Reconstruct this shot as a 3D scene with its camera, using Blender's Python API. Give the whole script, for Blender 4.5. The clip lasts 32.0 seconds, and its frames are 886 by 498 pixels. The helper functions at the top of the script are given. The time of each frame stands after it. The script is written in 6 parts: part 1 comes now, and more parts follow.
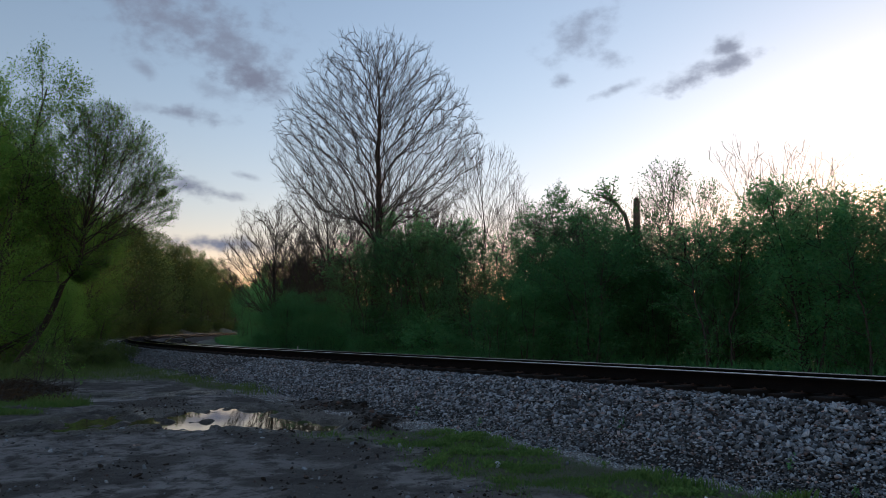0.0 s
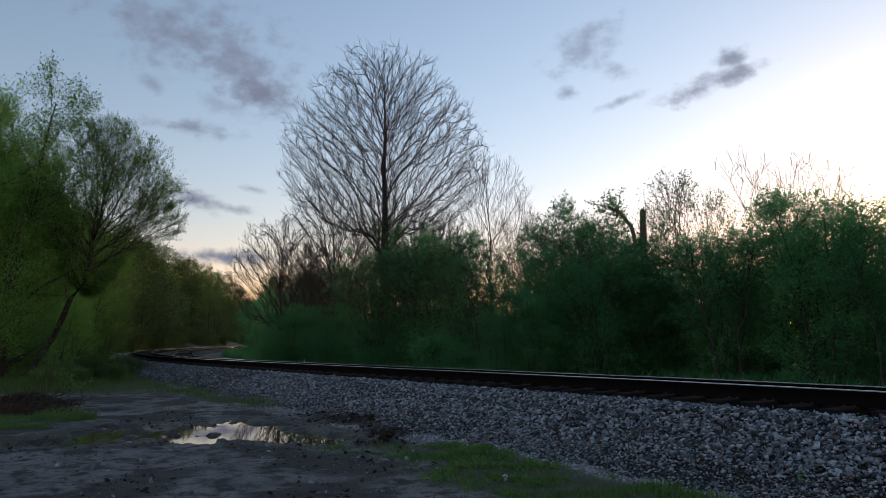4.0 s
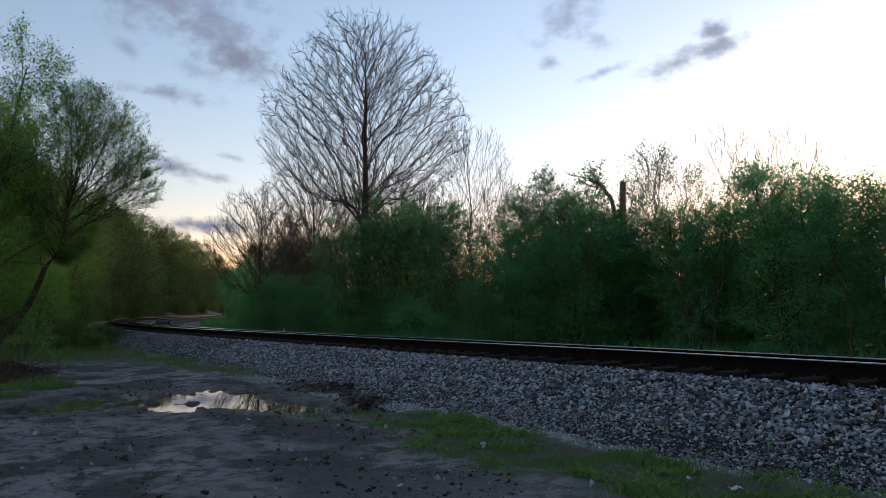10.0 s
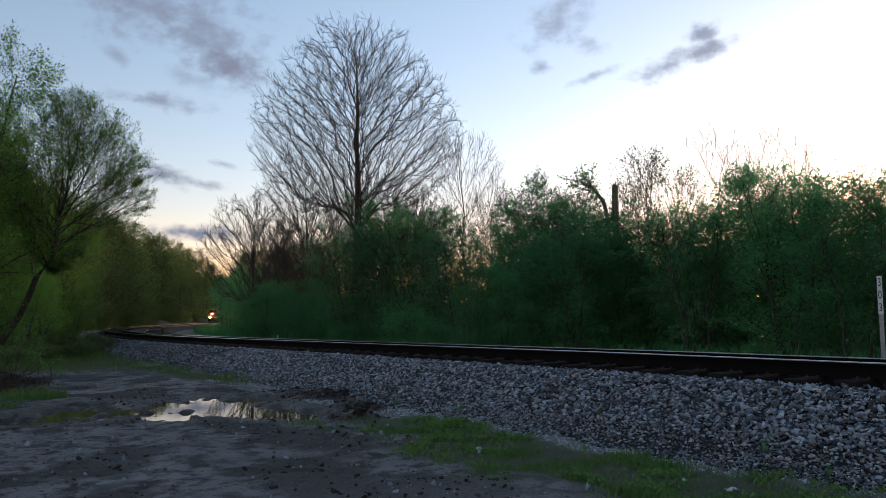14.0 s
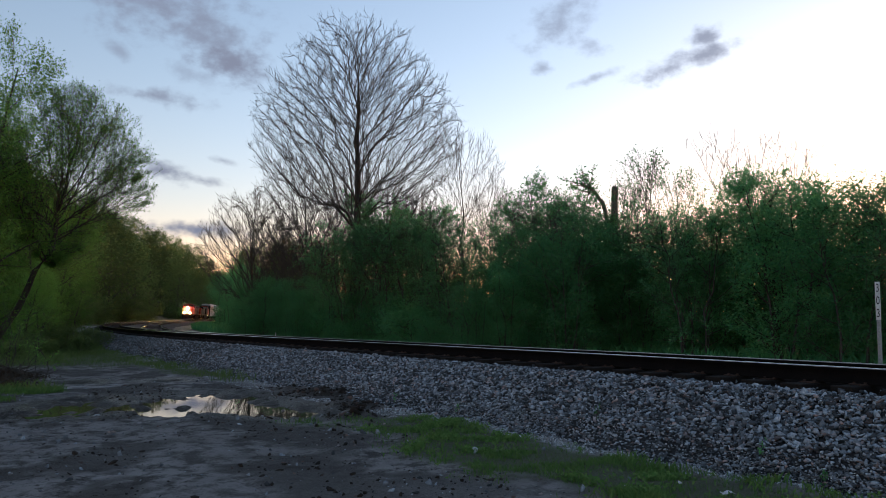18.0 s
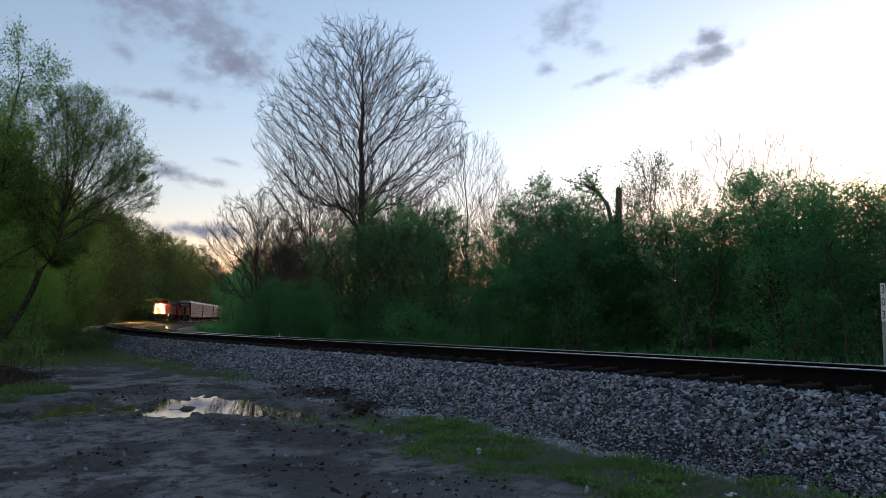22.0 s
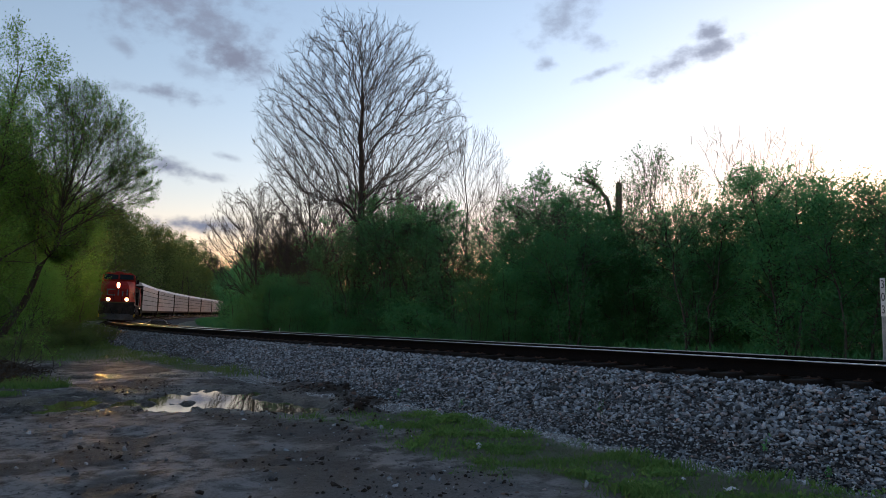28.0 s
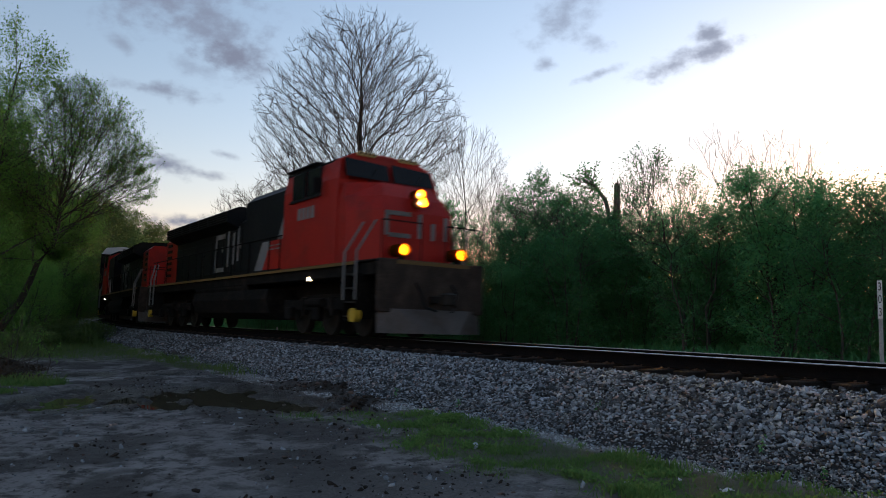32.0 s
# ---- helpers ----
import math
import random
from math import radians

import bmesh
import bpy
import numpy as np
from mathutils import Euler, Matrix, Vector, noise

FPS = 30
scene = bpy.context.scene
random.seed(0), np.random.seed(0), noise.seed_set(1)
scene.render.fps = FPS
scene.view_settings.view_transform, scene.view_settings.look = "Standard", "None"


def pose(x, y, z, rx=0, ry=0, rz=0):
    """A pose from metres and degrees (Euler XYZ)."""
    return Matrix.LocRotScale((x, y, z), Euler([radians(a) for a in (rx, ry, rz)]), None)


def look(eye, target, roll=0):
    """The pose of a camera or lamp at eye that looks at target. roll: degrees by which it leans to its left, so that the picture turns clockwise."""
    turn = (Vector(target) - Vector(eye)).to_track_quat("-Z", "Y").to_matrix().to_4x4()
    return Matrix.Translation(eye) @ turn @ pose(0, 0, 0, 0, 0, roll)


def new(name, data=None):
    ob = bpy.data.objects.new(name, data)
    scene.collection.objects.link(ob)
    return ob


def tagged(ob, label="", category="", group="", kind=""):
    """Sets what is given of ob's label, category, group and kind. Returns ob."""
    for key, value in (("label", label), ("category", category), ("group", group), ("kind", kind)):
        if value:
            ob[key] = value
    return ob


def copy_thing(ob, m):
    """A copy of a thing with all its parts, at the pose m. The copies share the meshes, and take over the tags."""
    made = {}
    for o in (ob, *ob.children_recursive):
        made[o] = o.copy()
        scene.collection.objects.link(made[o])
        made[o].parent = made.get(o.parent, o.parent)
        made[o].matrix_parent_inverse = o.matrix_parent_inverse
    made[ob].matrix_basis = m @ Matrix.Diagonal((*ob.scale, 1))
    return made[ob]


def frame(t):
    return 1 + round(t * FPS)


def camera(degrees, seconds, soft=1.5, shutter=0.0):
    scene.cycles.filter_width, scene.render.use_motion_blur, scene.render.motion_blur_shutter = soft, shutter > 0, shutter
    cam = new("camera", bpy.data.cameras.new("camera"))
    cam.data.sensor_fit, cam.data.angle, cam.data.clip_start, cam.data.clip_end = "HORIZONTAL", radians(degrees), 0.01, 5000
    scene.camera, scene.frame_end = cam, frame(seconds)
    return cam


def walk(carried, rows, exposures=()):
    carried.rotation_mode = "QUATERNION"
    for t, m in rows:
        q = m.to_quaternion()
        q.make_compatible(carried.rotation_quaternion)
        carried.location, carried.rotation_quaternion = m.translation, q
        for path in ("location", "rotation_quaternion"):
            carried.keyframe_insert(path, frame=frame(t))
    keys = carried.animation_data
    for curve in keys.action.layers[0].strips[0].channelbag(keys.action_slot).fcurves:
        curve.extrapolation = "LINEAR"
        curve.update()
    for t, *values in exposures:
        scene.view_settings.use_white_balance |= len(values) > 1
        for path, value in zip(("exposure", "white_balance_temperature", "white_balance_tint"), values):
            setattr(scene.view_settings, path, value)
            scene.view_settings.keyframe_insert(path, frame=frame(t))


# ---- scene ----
cam = camera(64.3, 32.0, soft=0.85, shutter=0.4)
EYE = (0.0, 0.0, 1.5)
# seconds, then the Euler angles of a camera held in the hand at one spot
TURNS = [
    (0.0, 96.4, 0.42, 1.51), (0.5, 96.11, 0.54, 1.86), (1.0, 95.96, 0.77, 2.21), (1.5, 96.26, 0.87, 2.63),
    (2.0, 96.27, 0.9, 2.7), (2.5, 96.5, 1.2, 2.96), (3.0, 96.88, 0.79, 3.25), (3.5, 97.23, 0.82, 2.53),
    (5.5, 97.52, 0.55, 1.63), (6.0, 96.59, 0.77, 1.32), (6.5, 95.48, 0.6, 0.4), (7.0, 94.56, 0.9, 1.22),
    (7.5, 94.79, 1.22, 1.61), (8.0, 95.28, 0.89, 0.66), (8.5, 95.29, 0.82, 0.45), (9.0, 95.36, 0.86, 0.32),
    (9.5, 95.36, 0.75, 0.41), (10.0, 94.97, 0.39, 0.41), (10.5, 94.79, 0.46, 0.22), (11.0, 95.0, 0.12, -0.88),
    (11.5, 95.12, 0.31, -0.04), (12.0, 95.24, 0.65, 0.17), (12.5, 95.09, 0.79, 0.34), (13.0, 95.22, 0.76, 0.07),
    (13.5, 95.07, 1.04, 0.09), (14.0, 95.36, 1.08, -0.07), (14.5, 95.37, 0.96, -0.09), (16.5, 95.47, 0.6, -0.31),
    (17.0, 95.59, 0.55, -0.09), (17.5, 95.57, 0.34, -0.14), (18.0, 95.33, 0.29, -0.23), (18.5, 94.93, -0.22, 0.81),
    (19.0, 94.91, 0.01, 1.37), (19.5, 95.32, 0.24, 0.65), (20.0, 95.2, 0.48, -0.07), (20.5, 95.19, 0.44, -0.05),
    (21.0, 95.36, 0.29, -0.0), (21.5, 95.39, 0.2, 0.04), (22.0, 95.41, 0.22, 0.09), (22.5, 95.6, 0.34, -0.0),
    (23.0, 95.82, 0.5, -0.29), (23.5, 95.97, 0.23, -0.25), (24.0, 95.87, 0.12, -0.06), (24.5, 95.6, 0.22, -0.37),
    (25.0, 95.53, 0.09, -0.03), (25.5, 95.5, 0.18, 0.17), (27.5, 95.1, 0.29, 0.5), (28.0, 95.0, 0.22, 0.08),
    (28.5, 94.75, 0.09, 0.18), (29.0, 94.64, 0.22, 0.25), (29.5, 94.17, 0.66, -1.21), (30.0, 94.51, 0.2, -1.7),
    (30.5, 94.51, -0.13, -1.09), (31.0, 94.83, -0.05, -0.45), (31.5, 94.82, -0.15, -0.09), (31.7, 94.96, -0.65, -0.09),
    (32.0, 94.97, -0.13, -0.11)]
walk(cam, [(t, pose(*EYE, rx, ry, rz)) for t, rx, ry, rz in TURNS],
     exposures=[(t, e, 6480, 18) for t, e in ((0, 1.24), (3.5, 1.24), (6, 1.28), (8, 1.50), (23, 1.50), (29.5, 1.50), (31, 1.38), (32, 1.42))])

# ---- light ----
SUN_AZ, SUN_EL = 37.0, 4.2           # degrees to the right of straight ahead; just over the horizon


def aim(az, el):
    a, e = radians(az), radians(el)
    return Vector((math.sin(a) * math.cos(e), math.cos(a) * math.cos(e), math.sin(e)))


# clouds: azimuth and elevation of the middle, half length, half height, tilt (degrees), density
CLOUDS = (
    (-22.4, 23.2, 7.0, 2.7, -12, 0.80),
    (-18.8, 21.6, 4.0, 2.0, -20, 0.78),
    (-16.6, 19.4, 3.3, 1.5, -4, 0.95),
    (-19.6, 18.3, 2.2, 0.7, -12, 0.45),
    (-25.2, 19.4, 1.1, 0.55, -35, 0.55),
    (-22.2, 16.4, 3.0, 0.62, -4, 0.80),
    (-21.7, 10.9, 2.1, 0.66, -9, 0.95),
    (-18.8, 10.4, 1.9, 0.34, -6, 0.75),
    (-17.3, 12.0, 0.9, 0.25, -10, 0.6),
    (-18.6, 6.6, 4.4, 0.62, -2, 1.0),
    (18.6, 18.7, 2.6, 0.85, 17, 0.82),
    (21.4, 19.4, 2.1, 0.72, 12, 0.82),
    (21.4, 20.7, 1.5, 0.62, 5, 0.82),
    (10.0, 22.7, 2.6, 1.5, 28, 0.62),
    (12.3, 21.0, 1.6, 0.6, -10, 0.55),
    (13.2, 18.6, 1.7, 0.34, 16, 0.6),
    (8.6, 19.5, 0.8, 0.5, 0, 0.6))


def build_world():
    world = bpy.data.worlds.new("dusk_sky")
    world.use_nodes = True
    scene.world = world
    nt = world.node_tree
    n, l = nt.nodes, nt.links
    bg = n["Background"]
    sky = n.new("ShaderNodeTexSky")
    sky.sky_type = "NISHITA"
    sky.sun_disc = False
    sky.sun_elevation, sky.sun_rotation = radians(SUN_EL), radians(SUN_AZ)
    sky.altitude, sky.air_density, sky.dust_density, sky.ozone_density = 200, 1.0, 0.42, 1.7
    co = n.new("ShaderNodeTexCoord")

    def m(op, a, b=None, c=None):
        node = n.new("ShaderNodeMath")
        node.operation = op
        for i, val in enumerate((a, b, c)):
            if val is None:
                continue
            if isinstance(val, (int, float)):
                node.inputs[i].default_value = val
            else:
                l.new(val, node.inputs[i])
        return node.outputs[0]

    def dot(vec):
        node = n.new("ShaderNodeVectorMath")
        node.operation = "DOT_PRODUCT"
        l.new(co.outputs["Generated"], node.inputs[0])
        node.inputs[1].default_value = vec
        return node.outputs["Value"]

    def puff(scale, detail):
        mp = n.new("ShaderNodeMapping")
        mp.inputs["Scale"].default_value = (1, 1, 1.5)
        l.new(co.outputs["Generated"], mp.inputs["Vector"])
        node = n.new("ShaderNodeTexNoise")
        node.inputs["Scale"].default_value, node.inputs["Detail"].default_value = scale, detail
        node.inputs["Roughness"].default_value = 0.55
        l.new(mp.outputs[0], node.inputs["Vector"])
        return node.outputs["Fac"]

    small, large = puff(42, 7), puff(12, 4)
    ruffle = m("ADD", m("MULTIPLY", m("SUBTRACT", small, 0.5), 2.6), m("MULTIPLY", m("SUBTRACT", large, 0.5), 1.6))
    total = None
    for az, el, hl, hh, tilt, dens in CLOUDS:
        c = aim(az, el)
        right = Vector((c.y, -c.x, 0)).normalized()
        up = right.cross(c).normalized()
        k, s = math.cos(radians(tilt)), math.sin(radians(tilt))
        a = m("DIVIDE", dot(right * k + up * s), math.sin(radians(hl)))
        b = m("DIVIDE", dot(up * k - right * s), math.sin(radians(hh)))
        r = m("SQRT", m("ADD", m("MULTIPLY", a, a), m("MULTIPLY", b, b)))
        f = m("MULTIPLY", m("ADD", m("SUBTRACT", 1.25, r), ruffle), 1.0)
        node = n.new("ShaderNodeMapRange")
        node.interpolation_type = "SMOOTHSTEP"
        l.new(f, node.inputs["Value"])
        node.inputs["From Min"].default_value, node.inputs["From Max"].default_value = -0.2, 1.5
        node.inputs["To Max"].default_value = dens
        out = m("MULTIPLY", node.outputs["Result"], m("GREATER_THAN", dot(c), 0.5))
        total = out if total is None else m("MAXIMUM", total, out)
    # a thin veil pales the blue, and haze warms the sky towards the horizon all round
    veil = n.new("ShaderNodeHueSaturation")
    veil.inputs["Saturation"].default_value = 0.88
    l.new(sky.outputs[0], veil.inputs["Color"])
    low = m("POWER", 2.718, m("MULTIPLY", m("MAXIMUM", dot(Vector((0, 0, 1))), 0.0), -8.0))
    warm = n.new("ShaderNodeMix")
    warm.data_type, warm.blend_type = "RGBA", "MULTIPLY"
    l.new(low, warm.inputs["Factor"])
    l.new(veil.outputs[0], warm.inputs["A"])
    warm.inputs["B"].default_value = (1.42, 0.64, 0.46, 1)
    mix = n.new("ShaderNodeMix")
    mix.data_type = "RGBA"
    l.new(total, mix.inputs["Factor"])
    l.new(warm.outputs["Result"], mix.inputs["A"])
    mix.inputs["B"].default_value = (*CLOUD_COLOUR, 1)
    l.new(mix.outputs["Result"], bg.inputs["Color"])
    bg.inputs["Strength"].default_value = SKY


SKY = 0.15
CLOUD_COLOUR = (0.53, 0.62, 0.82)
build_world()
sun = new("sun", bpy.data.lights.new("sun", "SUN"))
sun.data.energy, sun.data.angle, sun.data.color = 0.3, radians(14), (1.0, 0.62, 0.36)
sun.matrix_world = look(aim(SUN_AZ, SUN_EL + 1.0) * 100, (0, 0, 0))


# ---- materials ----
def nodes_of(name):
    mat = bpy.data.materials.new(name)
    mat.use_nodes = True
    nt = mat.node_tree
    return mat, nt.nodes, nt.links, nt.nodes["Principled BSDF"]


def noise_node(n, l, co, scale, detail=4.0, rough=0.6, stretch=None):
    tex = n.new("ShaderNodeTexNoise")
    tex.inputs["Scale"].default_value, tex.inputs["Detail"].default_value = scale, detail
    tex.inputs["Roughness"].default_value = rough
    if stretch:
        mp = n.new("ShaderNodeMapping")
        mp.inputs["Scale"].default_value = stretch
        l.new(co, mp.inputs["Vector"])
        co = mp.outputs[0]
    l.new(co, tex.inputs["Vector"])
    return tex.outputs["Fac"]


def spread(n, l, value, lo, hi):
    node = n.new("ShaderNodeMapRange")
    node.inputs["From Min"].default_value, node.inputs["From Max"].default_value = lo, hi
    l.new(value, node.inputs["Value"])
    return node.outputs["Result"]


def blend(n, l, fac, a, b, mode="MIX"):
    node = n.new("ShaderNodeMix")
    node.data_type, node.blend_type = "RGBA", mode
    for sock, val in (("Factor", fac), ("A", a), ("B", b)):
        if isinstance(val, (int, float)):
            node.inputs[sock].default_value = val
        elif isinstance(val, tuple):
            node.inputs[sock].default_value = (*val, 1)
        else:
            l.new(val, node.inputs[sock])
    return node.outputs["Result"]


def surf(name, c1, c2, scale=3.0, rough=0.7, metal=0.0, bump=0.2, fine=40.0, grime=None, stretch=None, per_piece=0.0, spec=0.3):
    """A surface of two colours in patches, with fine relief, and dirt on top where grime is given."""
    mat, n, l, p = nodes_of(name)
    co = n.new("ShaderNodeTexCoord").outputs["Object"]
    big = noise_node(n, l, co, scale, 5, 0.6, stretch)
    small = noise_node(n, l, co, fine, 4, 0.65, stretch)
    col = blend(n, l, spread(n, l, big, 0.35, 0.65), c1, c2)
    col = blend(n, l, spread(n, l, small, 0.3, 0.8), col, tuple(0.55 * x for x in c1))
    if grime:
        dirt = noise_node(n, l, co, scale * 0.6, 8, 0.7)
        col = blend(n, l, spread(n, l, dirt, 0.5, 0.72), col, grime)
    if per_piece:
        info = n.new("ShaderNodeObjectInfo")
        geo = n.new("ShaderNodeNewGeometry")
        ad = n.new("ShaderNodeMath")
        ad.operation = "ADD"
        l.new(info.outputs["Random"], ad.inputs[0])
        l.new(geo.outputs["Random Per Island"], ad.inputs[1])
        fr = n.new("ShaderNodeMath")
        fr.operation = "FRACT"
        l.new(ad.outputs[0], fr.inputs[0])
        hsv = n.new("ShaderNodeHueSaturation")
        mr = n.new("ShaderNodeMapRange")
        mr.inputs["To Min"].default_value, mr.inputs["To Max"].default_value = 1 - per_piece, 1 + per_piece * 1.6
        pw = n.new("ShaderNodeMath")
        pw.operation = "POWER"
        pw.inputs[1].default_value = 1.7
        l.new(fr.outputs[0], pw.inputs[0])
        l.new(pw.outputs[0], mr.inputs["Value"])
        wn = n.new("ShaderNodeTexWhiteNoise")
        wn.noise_dimensions = "1D"
        l.new(fr.outputs[0], wn.inputs["W"])
        col = blend(n, l, spread(n, l, wn.outputs["Value"], 0.84, 1.0), col, (0.185, 0.128, 0.112))
        l.new(mr.outputs["Result"], hsv.inputs["Value"])
        l.new(col, hsv.inputs["Color"])
        col = hsv.outputs["Color"]
    l.new(col, p.inputs["Base Color"])
    p.inputs["Metallic"].default_value = metal
    p.inputs["Specular IOR Level"].default_value = spec
    ro = n.new("ShaderNodeMapRange")
    ro.inputs["To Min"].default_value, ro.inputs["To Max"].default_value = max(0.02, rough - 0.12), min(1, rough + 0.12)
    l.new(small, ro.inputs["Value"])
    l.new(ro.outputs["Result"], p.inputs["Roughness"])
    if bump:
        b = n.new("ShaderNodeBump")
        b.inputs["Strength"].default_value, b.inputs["Distance"].default_value = bump, 0.02
        l.new(small, b.inputs["Height"])
        l.new(b.outputs[0], p.inputs["Normal"])
    return mat


def leaf_mat(name, c1, c2, trans=0.5):
    mat, n, l, p = nodes_of(name)
    geo, info = n.new("ShaderNodeNewGeometry"), n.new("ShaderNodeObjectInfo")
    col = blend(n, l, geo.outputs["Random Per Island"], c1, c2)
    hsv = n.new("ShaderNodeHueSaturation")
    mr = n.new("ShaderNodeMapRange")
    mr.inputs["To Min"].default_value, mr.inputs["To Max"].default_value = 0.58, 1.36
    l.new(info.outputs["Random"], mr.inputs["Value"])
    l.new(mr.outputs["Result"], hsv.inputs["Value"])
    l.new(col, hsv.inputs["Color"])
    l.new(hsv.outputs[0], p.inputs["Base Color"])
    p.inputs["Roughness"].default_value, p.inputs["Specular IOR Level"].default_value = 0.7, 0.12
    tr = n.new("ShaderNodeBsdfTranslucent")
    l.new(hsv.outputs[0], tr.inputs["Color"])
    mx = n.new("ShaderNodeMixShader")
    mx.inputs["Fac"].default_value = trans
    l.new(p.outputs[0], mx.inputs[1])
    l.new(tr.outputs[0], mx.inputs[2])
    l.new(mx.outputs[0], n["Material Output"].inputs["Surface"])
    return mat


def glow_mat(name, colour, strength):
    mat, n, l, p = nodes_of(name)
    p.inputs["Base Color"].default_value = (*colour, 1)
    p.inputs["Emission Color"].default_value = (*colour, 1)
    p.inputs["Emission Strength"].default_value = strength
    return mat


def ground_mat():
    """Packed dirt; worn grass, grey grit and wet mud lie where the ground's own weights say."""
    mat, n, l, p = nodes_of("dirt_ground")
    co = n.new("ShaderNodeTexCoord").outputs["Object"]

    def weight(name):
        a = n.new("ShaderNodeAttribute")
        a.attribute_name = name
        return a.outputs["Fac"]
    big, mid = noise_node(n, l, co, 0.55, 6, 0.6), noise_node(n, l, co, 3.2, 8, 0.68)
    fine = noise_node(n, l, co, 38, 6, 0.7)
    col = blend(n, l, spread(n, l, big, 0.35, 0.65), (0.196, 0.180, 0.180), (0.365, 0.340, 0.338))
    col = blend(n, l, spread(n, l, mid, 0.47, 0.60), col, (0.036, 0.030, 0.027))
    col = blend(n, l, spread(n, l, noise_node(n, l, co, 11, 7, 0.7), 0.54, 0.66), col, (0.050, 0.042, 0.038))
    vor = n.new("ShaderNodeTexVoronoi")
    vor.inputs["Scale"].default_value = 42
    l.new(co, vor.inputs["Vector"])
    grit = spread(n, l, vor.outputs["Distance"], 0.16, 0.08)
    pick = n.new("ShaderNodeMath")
    pick.operation = "MULTIPLY"
    l.new(grit, pick.inputs[0])
    l.new(spread(n, l, mid, 0.45, 0.62), pick.inputs[1])
    col = blend(n, l, pick.outputs[0], col, (0.36, 0.33, 0.30))
    col = blend(n, l, weight("mud"), col, (0.032, 0.026, 0.022))
    gravel = blend(n, l, spread(n, l, fine, 0.35, 0.65), (0.15, 0.146, 0.144), (0.40, 0.39, 0.385))
    col = blend(n, l, weight("grit"), col, gravel)
    sod = blend(n, l, spread(n, l, mid, 0.4, 0.65), (0.050, 0.078, 0.022), (0.082, 0.078, 0.040))
    col = blend(n, l, weight("sod"), col, sod)
    col = blend(n, l, weight("wet"), col, (0.030, 0.026, 0.022))
    l.new(col, p.inputs["Base Color"])
    ro = n.new("ShaderNodeMapRange")
    ro.inputs["To Min"].default_value, ro.inputs["To Max"].default_value = 0.74, 0.34
    l.new(weight("wet"), ro.inputs["Value"])
    l.new(ro.outputs["Result"], p.inputs["Roughness"])
    b = n.new("ShaderNodeBump")
    b.inputs["Strength"].default_value, b.inputs["Distance"].default_value = 1.0, 0.11
    lump = noise_node(n, l, co, 13, 7, 0.7)
    more = n.new("ShaderNodeMath")
    more.operation = "ADD"
    l.new(lump, more.inputs[0])
    hsum = n.new("ShaderNodeMath")
    hsum.operation = "ADD"
    l.new(fine, hsum.inputs[0])
    l.new(mid, hsum.inputs[1])
    l.new(hsum.outputs[0], more.inputs[1])
    l.new(more.outputs[0], b.inputs["Height"])
    l.new(b.outputs[0], p.inputs["Normal"])
    return mat


def water_mat():
    mat, n, l, p = nodes_of("puddle_water")
    co = n.new("ShaderNodeTexCoord").outputs["Object"]
    col = blend(n, l, noise_node(n, l, co, 1.2), (0.050, 0.042, 0.026), (0.070, 0.058, 0.036))
    l.new(col, p.inputs["Base Color"])
    p.inputs["Roughness"].default_value, p.inputs["IOR"].default_value = 0.02, 1.33
    p.inputs["Specular IOR Level"].default_value = 0.6
    b = n.new("ShaderNodeBump")
    b.inputs["Strength"].default_value, b.inputs["Distance"].default_value = 0.05, 0.004
    l.new(noise_node(n, l, co, 5, 2), b.inputs["Height"])
    l.new(b.outputs[0], p.inputs["Normal"])
    return mat


